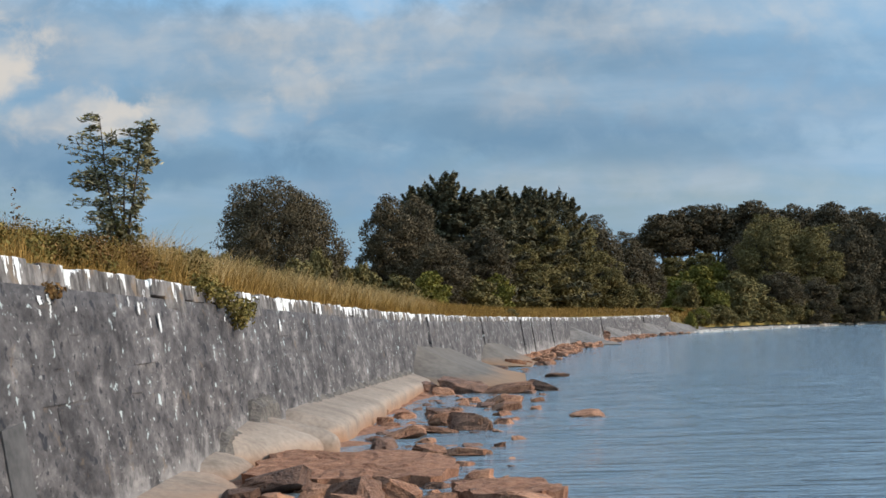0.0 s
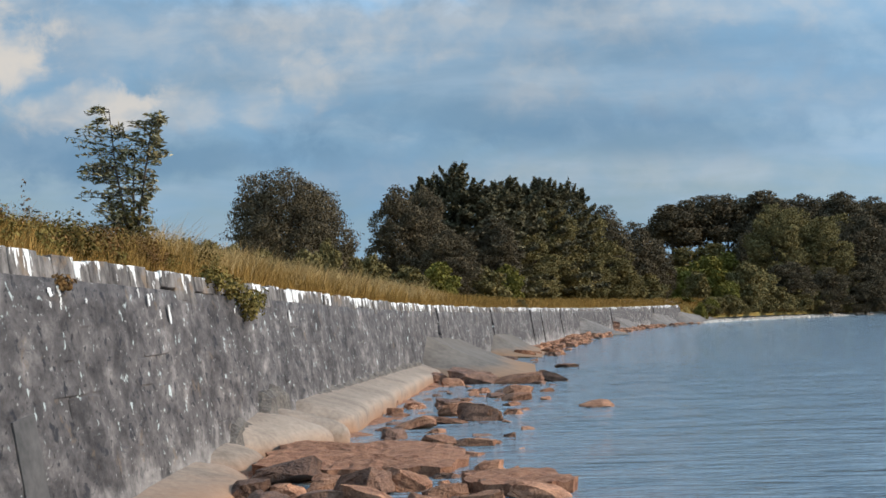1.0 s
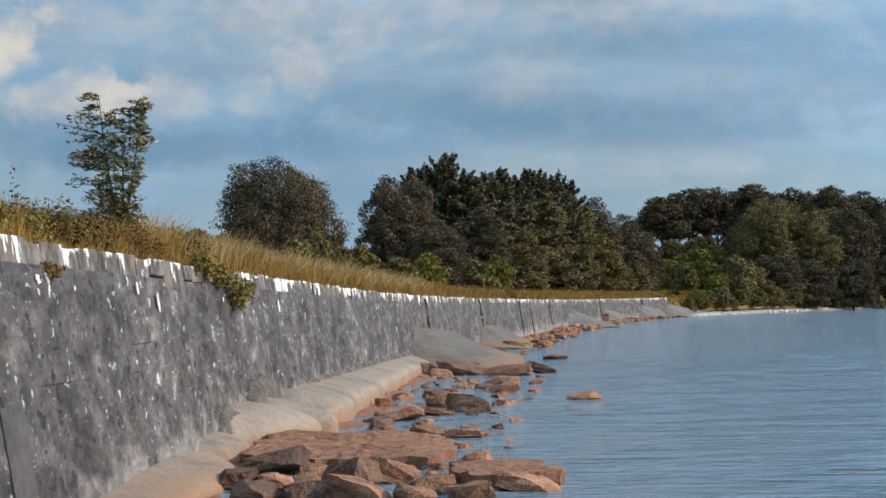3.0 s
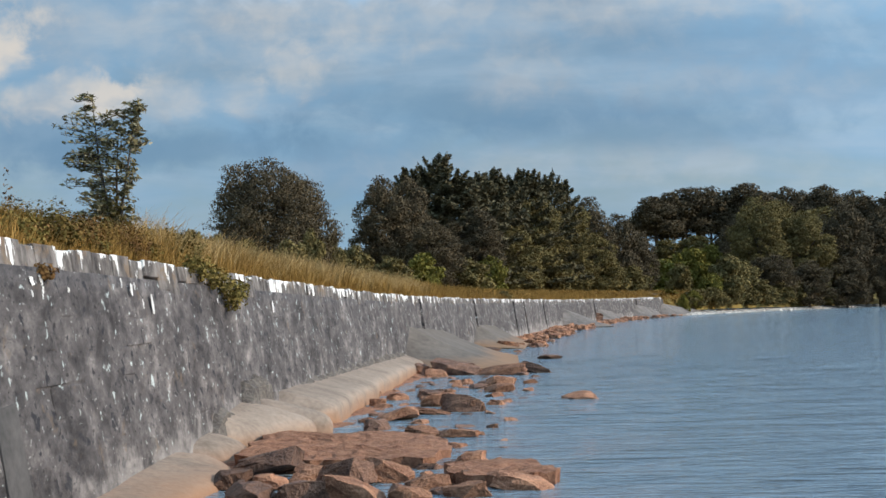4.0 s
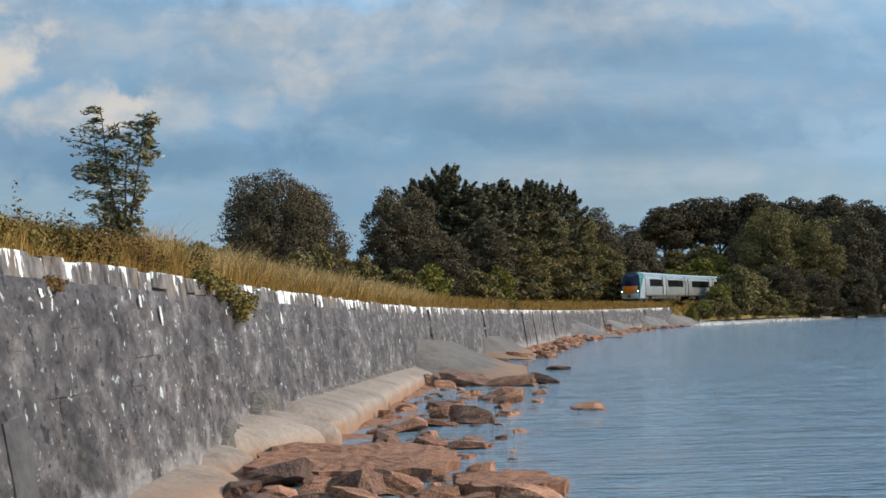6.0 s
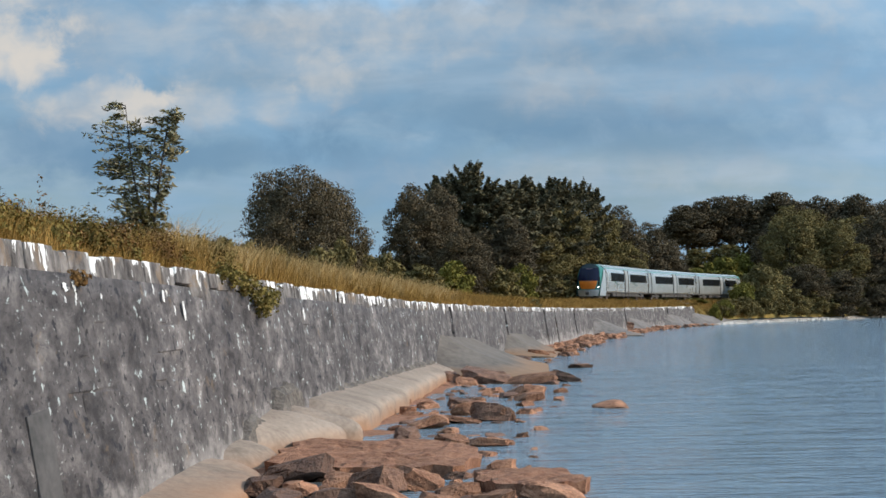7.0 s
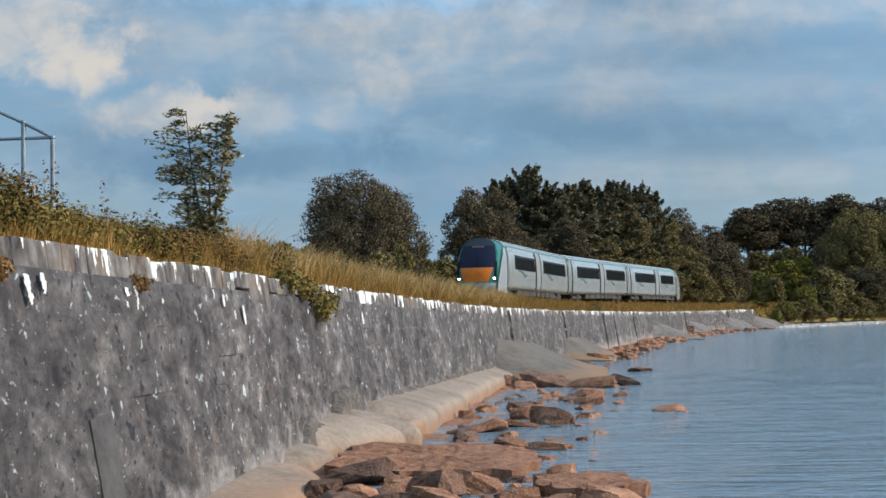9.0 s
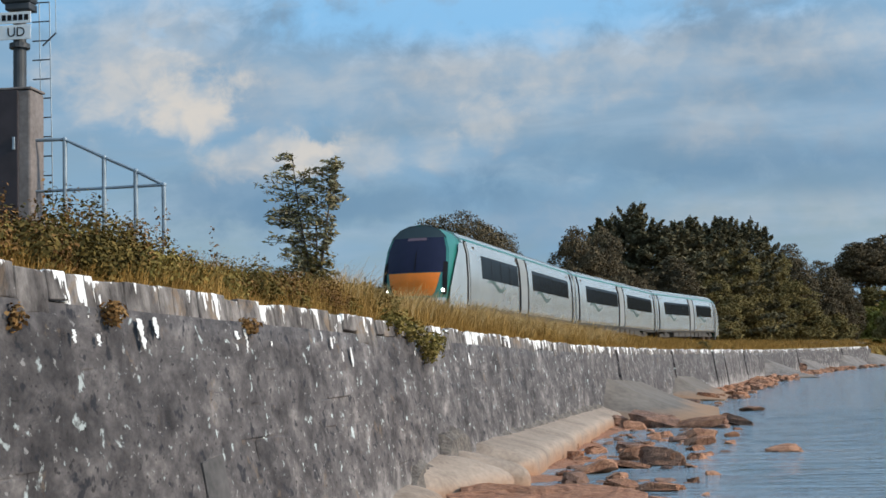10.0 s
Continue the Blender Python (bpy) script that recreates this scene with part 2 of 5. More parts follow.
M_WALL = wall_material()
M_WATER = water_material()
M_WHITE = speckled("lime_white", (0.5, 0.49, 0.47), (0.88, 0.86, 0.83), 4.0, 0.9, 0.01)
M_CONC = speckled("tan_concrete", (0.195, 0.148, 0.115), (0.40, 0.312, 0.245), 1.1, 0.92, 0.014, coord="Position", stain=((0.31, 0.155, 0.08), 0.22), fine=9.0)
# render grey, darkened to put the crevice shade at the wall's foot into colour
M_CONC_GREY = speckled("grey_concrete_seam_shade", (0.045, 0.038, 0.034), (0.22, 0.19, 0.165), 3.6, 0.92, 0.06, coord="Position")
M_ROCK = speckled("red_brown_rock", (0.095, 0.034, 0.019), (0.56, 0.285, 0.165), 3.4, 0.85, 0.12, island=0.35, coord="Position", fine=7.0)
M_ROCK_DARK = speckled("wet_dark_rock", (0.05, 0.026, 0.019), (0.31, 0.165, 0.105), 3.4, 0.6, 0.12, island=0.3, coord="Position", fine=7.0)
M_SLAB = speckled("gritty_slab", (0.13, 0.046, 0.025), (0.48, 0.245, 0.145), 7.0, 0.9, 0.06, fine=5.0, coord="Position")
M_PEBBLE = speckled("shore_pebbles", (0.30, 0.27, 0.24), (0.70, 0.65, 0.58), 3.0, 0.9, 0.02, island=0.3)
M_GROUND = speckled("dry_meadow", (0.10, 0.085, 0.025), (0.30, 0.21, 0.06), 0.5, 1.0, 0.05)
M_BALLAST = speckled("track_ballast", (0.07, 0.06, 0.05), (0.24, 0.2, 0.17), 6.0, 0.95, 0.03)
M_RAIL = plain("rusty_rail", (0.16, 0.10, 0.07), 0.5, 0.7)
M_SLEEPER = plain("sleeper_concrete", (0.30, 0.28, 0.26), 0.9)
M_GRASS = leaf_material("dry_grass", (0.125, 0.070, 0.020), (0.305, 0.175, 0.047), (0.52, 0.325, 0.115), vary=0.55)
M_GRASS_PALE = leaf_material("pale_grass", (0.28, 0.175, 0.066), (0.48, 0.325, 0.14), (0.70, 0.51, 0.26), vary=0.55)
M_WEED = leaf_material("bank_weeds", (0.040, 0.034, 0.012), (0.125, 0.091, 0.028), (0.27, 0.165, 0.058), vary=0.5)
M_LEAF_DARK = leaf_material("dark_tree_leaves", (0.042, 0.034, 0.025), (0.140, 0.108, 0.064), (0.30, 0.22, 0.12))
M_LEAF_MID = leaf_material("green_tree_leaves", (0.070, 0.058, 0.027), (0.225, 0.175, 0.070), (0.42, 0.31, 0.12))
M_LEAF_LIGHT = leaf_material("bright_bush_leaves", (0.075, 0.072, 0.017), (0.22, 0.19, 0.045), (0.46, 0.34, 0.085))
M_LEAF_CON = leaf_material("conifer_needles", (0.048, 0.043, 0.029), (0.155, 0.132, 0.074), (0.31, 0.25, 0.125))
M_LEAF_SAP = leaf_material("sapling_leaves", (0.075, 0.062, 0.026), (0.24, 0.195, 0.085), (0.56, 0.50, 0.34), 0.35, 0.55)
M_BARK = speckled("bark", (0.03, 0.025, 0.02), (0.13, 0.10, 0.08), 5.0, 0.95, 0.03, (1, 1, 0.3))
M_SILVER = plain("silver_train_paint", (0.52, 0.53, 0.51), 0.26, 0.6, 0.5, wear=0.07, scale=0.8)
M_GREEN = plain("green_train_paint", (0.018, 0.15, 0.125), 0.35, 0.0, 0.5, wear=0.06)
M_ORANGE = plain("orange_train_paint", (0.68, 0.17, 0.012), 0.4, 0.0, 0.4, wear=0.08)
M_GLASS = plain("dark_window_glass", (0.008, 0.009, 0.010), 0.2, 0.0, 0.03, wear=0.1)
M_SCREEN = plain("windscreen_glass", (0.010, 0.010, 0.030), 0.15, 0.0, 0.25, wear=0.1)
M_BLACK = plain("rubber_and_recess_black", (0.016, 0.016, 0.018), 0.9, 0.0, 0.0)
M_UNDER = plain("dirty_underframe", (0.06, 0.052, 0.045), 0.85, wear=0.3)
M_ROOF = plain("train_roof_grey", (0.42, 0.48, 0.48), 0.4, wear=0.1)
M_LAMP = plain("lit_headlamp", (1.0, 0.97, 0.88), 0.2, glow=12.0, wear=0.0)
M_GALV = plain("galvanised_steel", (0.22, 0.27, 0.31), 0.45, 0.4, wear=0.15)
M_POST = plain("dark_post_paint", (0.035, 0.04, 0.045), 0.6, wear=0.2)
M_CAB = speckled("weathered_cabinet", (0.12, 0.10, 0.09), (0.24, 0.205, 0.19), 3.0, 0.8, 0.004)
M_CAB_DARK = plain("dark_cabinet_door", (0.03, 0.022, 0.025), 0.7, wear=0.3)
M_PLATE = plain("white_plate", (0.62, 0.64, 0.64), 0.5, wear=0.08)


# ---- mesh helpers ----
def mesh_object(name, verts, faces, mat, parent=None, label="", smooth=False):
    me = bpy.data.meshes.new(name)
    me.from_pydata([tuple(map(float, v)) for v in verts], [], [tuple(map(int, f)) for f in faces])
    me.update()
    for m in (mat if isinstance(mat, (list, tuple)) else [mat]):
        me.materials.append(m)
    if smooth:
        me.polygons.foreach_set("use_smooth", [len(p.vertices) < 5 for p in me.polygons])
    ob = new(name, me)
    if parent:
        ob.parent = parent
    if label:
        ob["label"] = label
    return ob


def part(name, bm, mat, parent, label="", smooth=False):
    me = bpy.data.meshes.new(name)
    bm.normal_update()
    bm.to_mesh(me)
    bm.free()
    for m in (mat if isinstance(mat, (list, tuple)) else [mat]):
        me.materials.append(m)
    if smooth:
        me.polygons.foreach_set("use_smooth", [True] * len(me.polygons))
    ob = new(name, me)
    if parent:
        ob.parent = parent
    if label:
        ob["label"] = label
    return ob


def add_box(bm, cx, cy, cz, sx, sy, sz, bevel=0.0, m=None):
    r = bmesh.ops.create_cube(bm, size=1.0)
    mat = Matrix.Translation((cx, cy, cz)) @ Matrix.Diagonal((sx, sy, sz, 1))
    if m is not None:
        mat = m @ mat
    bmesh.ops.transform(bm, matrix=mat, verts=r["verts"])
    if bevel:
        edges = list({e for v in r["verts"] for e in v.link_edges})
        bmesh.ops.bevel(bm, geom=edges, offset=bevel, segments=2, affect="EDGES", profile=0.5)
    return bm


def box(cx, cy, cz, sx, sy, sz, bevel=0.0, m=None):
    return add_box(bmesh.new(), cx, cy, cz, sx, sy, sz, bevel, m)


def add_tube(bm, a, b, r0, r1=None, seg=8):
    a, b = Vector(a), Vector(b)
    d = b - a
    r = bmesh.ops.create_cone(bm, cap_ends=True, segments=seg, radius1=r0, radius2=r0 if r1 is None else r1, depth=d.length)
    bmesh.ops.transform(bm, matrix=Matrix.Translation((a + b) / 2) @ d.to_track_quat("Z", "Y").to_matrix().to_4x4(), verts=r["verts"])
    return bm


def tube(a, b, r0, r1=None, seg=8):
    return add_tube(bmesh.new(), a, b, r0, r1, seg)


# ---- the plan: railway, wall and shore ----
def near_x(y):
    """The water side of the trains on the line; straight on past 260 m and behind 0 m."""
    y = np.asarray(y, float)
    u = np.clip(y, 0, 260) / 100
    x = -10.78 + 5.245 * u + 6.257 * u ** 2 + 1.531 * u ** 3
    return x + np.where(y > 260, (y - 260) * 0.689, 0) + np.where(y < 0, y * 0.0525, 0)


def lift(y):
    """The line climbs a little on the far curve."""
    u = np.clip((np.asarray(y, float) - 92) / 45, 0, 1)
    return 0.30 * u * u * (3 - 2 * u)


def rail_z(y):
    u = np.clip(np.asarray(y, float), -20, 150) / 100
    return 4.335 - 1.847 * u + 0.62 * u ** 2 + lift(y)


_WY = np.array([-80, 0, 16, 30, 48.4, 70, 90, 122, 150, 172, 186, 196, 215, 242, 300, 600, 1500.0])
_WO = np.array([5.9, 5.8, 5.65, 5.6, 5.5, 5.6, 5.8, 4.3, 3.4, 3.3, 4.4, 6.3, 10.5, 17.5, 30, 40, 60.0])


def wall_x(y):
    """Water face of the sea wall, at its foot; further on the edge of the beach."""
    y = np.asarray(y, float)
    o = sum(np.interp(y + k, _WY, _WO) for k in (-4, -2, 0, 2, 4)) / 5
    return near_x(y) + o


def wall_top(y):
    return rail_z(y) - np.interp(y, [0, 50, 95, 170], [0.84, 0.84, 0.65, 0.55]) - lift(y)


WALL_END = 176.0


def ground_z(y, off):
    """Height of the land, off metres inland of the wall's face."""
    y, off = np.broadcast_arrays(np.asarray(y, float), np.asarray(off, float))
    rail = rail_z(y)
    top = np.where(y < WALL_END, wall_top(y) - 0.06, 0.25)
    far_b = np.clip((y - 205) / 40, 0, 1)
    bank = top + (rail - 0.3 - top) * np.clip((off - 0.7) / (2.6 + 6 * far_b), 0, 1) ** 0.6
    slope = 0.038 * np.clip((y - 20) / 120, 0, 1) + 0.15 * np.clip((y - 200) / 60, 0, 1)
    inland = np.minimum(np.clip(off - 30, 0, 230) * slope, 9.0)
    return bank + inland


def smooth_noise(x, y, s=1.0):
    return noise.noise(Vector((x * s, y * s, 3.7)))


def build_ground():
    ys = np.concatenate([np.arange(-80, 0, 8), np.arange(0, 60, 1.0), np.arange(60, 180, 2.0), np.arange(180, 320, 5), np.arange(320, 1500, 60)])
    offs = np.concatenate([[0.78, 0.9, 1.1, 1.3, 1.6, 2.0, 2.6, 3.2], np.arange(4, 12, 1.0), np.arange(12, 40, 4), np.arange(40, 320, 20), [400, 700, 1500]])
    vs = []
    for y in ys:
        for o in offs:
            z = float(ground_z(y, o)) + (smooth_noise(wall_x(y) - o, y, 0.6) * 0.07 if 0.6 < o < 40 else 0)
            vs.append((float(wall_x(y)) - o, y, z))
    n = len(offs)
    fs = [(i * n + j, (i + 1) * n + j, (i + 1) * n + j + 1, i * n + j + 1) for i in range(len(ys) - 1) for j in range(n - 1)]
    g = mesh_object("ground", vs, fs, M_GROUND, smooth=True)
    tagged(g, "dry golden meadow bank rising behind the lake wall", "ground", kind="structure")


def build_water():
    """One sheet of lake, with low chop modelled where it is near."""
    xs = np.concatenate([[-60, -20], np.arange(-8, 40, 0.5), np.arange(40, 120, 4), [200, 400, 800, 1600, 3000]])
    ys = np.concatenate([[-900, -300, -100, -30], np.arange(0, 60, 0.5), np.arange(60, 300, 4), [400, 700, 1200, 2500]])
    vs = []
    for y in ys:
        for x in xs:
            a = 0.02 if (0 < y < 60 and -8 < x < 40) else 0.0
            vs.append((x, y, a * (noise.noise(Vector((x * 0.5, y * 1.1, 0))) + 0.6 * noise.noise(Vector((x * 1.1, y * 2.3, 5))))))
    n = len(xs)
    fs = [(i * n + j, i * n + j + 1, (i + 1) * n + j + 1, (i + 1) * n + j) for i in range(len(ys) - 1) for j in range(n - 1)]
    w = mesh_object("water", vs, fs, M_WATER, smooth=True)
    return tagged(w, "blue-grey rippled lake water under a cloudy sky", "water", kind="structure")


def build_wall():
    """The battered lake wall: a thick body with uneven face."""
    ys = np.concatenate([np.arange(-30, 4, 2.0), np.arange(4, 60, 0.3), np.arange(60, WALL_END + 0.1, 1.0)])
    hs = np.linspace(0, 1, 15)
    vs = []
    for y in ys:
        x0, zt = float(wall_x(y)), float(wall_top(y)) - 0.24
        for h in hs:
            z = -0.6 + (zt + 0.6) * h
            d = 0.05 * noise.noise(Vector((y * 0.7, z * 0.9, 0))) + 0.025 * noise.noise(Vector((y * 3.1, z * 2.4, 9)))
            vs.append((x0 - 0.45 * max(z, 0) / 3 + d, y, z))
        vs.append((x0 - 1.1, y, zt + 0.15))
        vs.append((x0 - 1.2, y, -0.6))
    n = len(hs) + 2
    fs = [(i * n + j, i * n + (j + 1) % n, (i + 1) * n + (j + 1) % n, (i + 1) * n + j) for i in range(len(ys) - 1) for j in range(n)]
    fs += [tuple(range(n)), tuple((len(ys) - 1) * n + k for k in reversed(range(n)))]
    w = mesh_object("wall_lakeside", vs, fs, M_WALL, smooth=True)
    tagged(w, "long grey weathered stone lake wall with white lime runs", "wall", kind="structure")
    return w


build_ground()
WATER = build_water()
WALL = build_wall()


# ---- railway ----
def centre(y):
    """A point on the middle of the line and its unit direction away from the camera's place."""
    h = 0.5
    dx = (float(near_x(y + h)) - float(near_x(y - h))) / (2 * h)
    t = Vector((dx, 1, 0)).normalized()
    right = Vector((t.y, -t.x, 0))
    p = Vector((float(near_x(y)), y, float(rail_z(y)))) - right * 1.42
    return p, t, right


def build_track():
    ys = np.concatenate([np.arange(-60, 260, 2.0), np.arange(260, 520, 20)])
    prof = [(-2.6, -0.42), (-1.7, -0.12), (1.7, -0.12), (2.6, -0.42)]
    vs, fs = [], []
    for y in ys:
        p, t, r = centre(y)
        vs += [p + r * a + Vector((0, 0, b)) for a, b in prof]
    n = len(prof)
    fs = [(i * n + j, (i + 1) * n + j, (i + 1) * n + j + 1, i * n + j + 1) for i in range(len(ys) - 1) for j in range(n - 1)]
    tagged(mesh_object("ballast", vs, fs, M_BALLAST), "dark stone ballast under the railway line", "ballast", kind="structure")
    for side in (-0.8, 0.8):
        vs = []
        for y in ys:
            p, t, r = centre(y)
            vs += [p + r * (side + a) + Vector((0, 0, b)) for a, b in ((-0.07, -0.12), (-0.035, -0.02), (-0.035, 0), (0.035, 0), (0.035, -0.02), (0.07, -0.12))]
        fs = [(i * 6 + j, (i + 1) * 6 + j, (i + 1) * 6 + j + 1, i * 6 + j + 1) for i in range(len(ys) - 1) for j in range(5)]
        tagged(mesh_object("rail", vs, fs, M_RAIL), "brown steel rail of the lakeside line", "rail", "rails of the line", kind="structure")
    bm = bmesh.new()
    for k in range(330):
        p, t, r = centre(5 + k * 0.7)
        m = Matrix((( r.x, t.x, 0, p.x), (r.y, t.y, 0, p.y), (0, 0, 1, p.z), (0, 0, 0, 1)))
        add_box(bm, 0, 0, -0.13, 2.5, 0.25, 0.1, 0, m)
    tagged(part("sleepers", bm, M_SLEEPER, None), "grey concrete sleepers under the rails", "sleepers", kind="stuff")


build_track()

# ---- the railcar train: three cars, local -y is forward, z = 0 on the rails ----
CAR = 25.1          # pitch of the cars
BODY = [(-1.30, 0.80), (-1.40, 1.05), (-1.42, 2.0), (-1.38, 2.9), (-1.25, 3.45), (-0.98, 3.74), (-0.5, 3.90), (0, 3.94)]
BODY = BODY + [(-x, z) for x, z in reversed(BODY[:-1])]


def side_x(z):
    zs = [0.5, 0.8, 1.05, 2.0, 2.9, 3.45, 3.74]
    return float(np.interp(z, zs, [1.30, 1.30, 1.40, 1.42, 1.38, 1.25, 0.98]))


def loft(sections, mat, name, parent, label="", smooth=True, caps=True, mats=None):
    """A skin through cross sections, lists of points of equal length."""
    vs = [p for s in sections for p in s]
    n = len(sections[0])
    fs = [(i * n + j, i * n + j + 1, (i + 1) * n + j + 1, (i + 1) * n + j) for i in range(len(sections) - 1) for j in range(n - 1)]
    fs += [(i * n + n - 1, i * n, (i + 1) * n, (i + 1) * n + n - 1) for i in range(len(sections) - 1)]
    if caps:
        base = len(vs)
        vs = vs + list(sections[0]) + list(sections[-1])
        fs += [tuple(base + k for k in reversed(range(n))), tuple(base + n + k for k in range(n))]
    return mesh_object(name, vs, fs, mat, parent, label, smooth)


def side_panel(name, y0, y1, z0, z1, out, mat, parent, side, label="", rows=12):
    """A thin panel that hugs the curved body side."""
    vs = []
    for d in (0.0, -0.03):
        for y in (y0, y1):
            for k in range(rows + 1):
                z = z0 + (z1 - z0) * k / rows
                vs.append((side * (side_x(z) + out + d), y, z))
    n = rows + 1
    fs = []
    for k in range(rows):
        fs.append((k, k + 1, n + k + 1, n + k))
        fs.append((2 * n + k, 3 * n + k, 3 * n + k + 1, 2 * n + k + 1))
    ring = [k for k in range(n)] + [2 * n - 1 - k for k in range(n)]
    for a, b in zip(ring, ring[1:] + ring[:1]):
        fs.append((a, b, b + 2 * n, a + 2 * n))
    return mesh_object(name, vs, fs, mat, parent, label)


def swoosh(parent, y0, side):
    """The wavy grey-green stroke painted below a window."""
    vs, n = [], 14
    for k in range(n + 1):
        u = k / n
        y = y0 + 3.2 * u
        z = 1.93 + 0.16 * math.sin(u * 6.6) - 0.05 * u
        w = 0.03 + 0.075 * math.sin(u * math.pi)
        for q in (z + w, z - w):
            vs.append((side * (side_x(q) + 0.008), y, q))
    fs = [(2 * k, 2 * k + 1, 2 * k + 3, 2 * k + 2) for k in range(n)]
    mesh_object("painted_wave", vs, fs, M_WAVE, parent, "dark green painted wave")


M_WAVE = plain("dark_wave_paint", (0.06, 0.09, 0.075), 0.5)


def bogie(parent, y):
    b = bmesh.new()
    for s in (-1, 1):
        add_box(b, s * 1.0, y, 0.55, 0.16, 3.3, 0.26, 0.03)
        add_box(b, s * 1.08, y, 0.72, 0.2, 0.9, 0.3, 0.03)
    add_box(b, 0, y, 0.6, 2.0, 0.5, 0.3, 0.03)
    ob = part("bogie", b, M_UNDER, parent, "dirty dark bogie frame")
    for dy in (-1.2, 1.2):
        for s in (-0.8, 0.8):
            w = tube((s - 0.07, y + dy, 0.43), (s + 0.07, y + dy, 0.43), 0.43, seg=20)
            part("wheel", w, M_RAIL, ob)


def car(kind):
    """kind: 'lead' with its cab forward, 'mid', or 'tail' with its cab backward."""
    root = new("railcar")
    half = CAR / 2 - 0.28
    y0, y1 = -half, half

    def ring(y, sx=1.0, sz=1.0):
        return [(x * sx, y, 1.0 + (z - 1.0) * sz) for x, z in BODY]

    front = y0 + 2.2 if kind == "lead" else y0
    back = y1 - 2.2 if kind == "tail" else y1
    secs = [ring(y) for y in np.linspace(front, back, 9)]
    loft(secs, M_SILVER, "body", root, "silver painted car body")
    # roof cap along the car
    cap = [[(x * 1.004, y, z + 0.012) for x, z in BODY if z > 3.5] for y in (front, back)]
    n = len(cap[0])
    mesh_object("roof", cap[0] + cap[1], [(j, j + 1, n + j + 1, n + j) for j in range(n - 1)], M_ROOF, root, "pale green-grey roof", True)
    for s in (-1, 1):
        # green line at the gutter, grey sill line
        side_panel("gutter_band", front, back, 3.46, 3.56, 0.012, M_GREEN, root, s, "green line below the roof")
        side_panel("sill_band", front, back, 0.81, 0.92, 0.006, M_UNDER, root, s, "dirty grey sill")
        # two bays a car, each with one long dark window
        for a, b in ((y0, 0.0), (0.0, y1)):
            lo = a + (1.35 if a < 0 else 0.75)
            hi = b - (0.75 if a < 0 else 1.35)
            if kind == "lead" and a < 0:
                lo += 2.3
            if kind == "tail" and a >= 0:
                hi -= 2.3
            w0, w1 = lo + 1.15, hi - 0.35
            w = side_panel("window", w0, w1, 2.10, 3.02, 0.010, M_GLASS, root, s, "long dark tinted window")
            for g in np.linspace(w0, w1, 5)[1:-1]:
                side_panel("mullion", g - 0.03, g + 0.03, 2.10, 3.02, 0.013, M_BLACK, w, s)
            swoosh(root, lo + 1.9, s)
            for g in (lo + 0.25, hi - 0.3):
                part("marker_lamp", box(s * (side_x(3.25) + 0.005), g, 3.25, 0.03, 0.22, 0.12, 0.01), M_UNDER, root)
        # doors: pale leaf between black strips painting recess shade, at both ends and middle
        ends = [(-0.95, 0.95)]
        if kind == "lead":
            ends.append((y0 + 2.5, y0 + 2.9))
        if kind == "tail":
            ends.append((y1 - 2.9, y1 - 2.5))
        # flat black strips put the recess shade by the car ends into colour
        if kind != "lead":
            side_panel("end_recess_shade", y0 + 0.50, y0 + 0.80, 0.85, 3.46, 0.018, M_BLACK, root, s, "black strip painted as recess shade by the car end")
        if kind != "tail":
            side_panel("end_recess_shade", y1 - 0.80, y1 - 0.50, 0.85, 3.46, 0.018, M_BLACK, root, s, "black strip painted as recess shade by the car end")
        for a, b in ends:
            d = side_panel("door", a + 0.29, b - 0.29, 0.95, 3.40, 0.028, M_DOOR, root, s, "grey sliding door leaf")
            side_panel("door_recess_shade", a, a + 0.30, 0.93, 3.44, 0.022, M_BLACK, d, s)
            side_panel("door_recess_shade", b - 0.30, b, 0.93, 3.44, 0.022, M_BLACK, d, s)
            if b - a > 2.2:
                side_panel("door_window", a + 0.4, b - 0.4, 2.2, 2.95, 0.026, M_GLASS, d, s)
    # underfloor equipment
    rnd = random.Random(7)
    yy = y0 + 6.2
    while yy < y1 - 6.5:
        ln = rnd.uniform(1.2, 2.6)
        part("underfloor_box", box(0, yy + ln / 2, 0.72, 2.45, ln, 0.56, 0.05), M_UNDER, root)
        yy += ln + rnd.uniform(0.15, 0.5)
    for yb in (y0 + 3.6, y1 - 3.6):
        bogie(root, yb)
    if kind != "tail":
        part("gangway", box(0, y1 + 0.28, 2.2, 2.72, 0.30, 2.5, 0.05), M_DOOR, root, "grey bellows gangway")
        part("coupling", box(0, y1 + 0.28, 0.75, 0.4, 0.56, 0.3, 0.04), M_UNDER, root)
    if kind != "lead":
        part("end_frame", box(0, y0 - 0.05, 2.2, 2.4, 0.10, 2.4, 0.03), M_BLACK, root, "black end frame")
    for cab in [k for k in ("lead", "tail") if k == kind]:
        build_cab(root, y0 if cab == "lead" else y1, 1 if cab == "lead" else -1)
    tagged(root, {"lead": "silver railcar with orange and green nose on the lakeside line", "mid": "silver middle railcar with long dark windows",
                  "tail": "silver rear railcar with rounded cab end"}[kind], "railcar", "cars of the train")
    return root


M_DOOR = plain("door_grey_paint", (0.27, 0.275, 0.265), 0.5, 0.2, 0.3, wear=0.06)


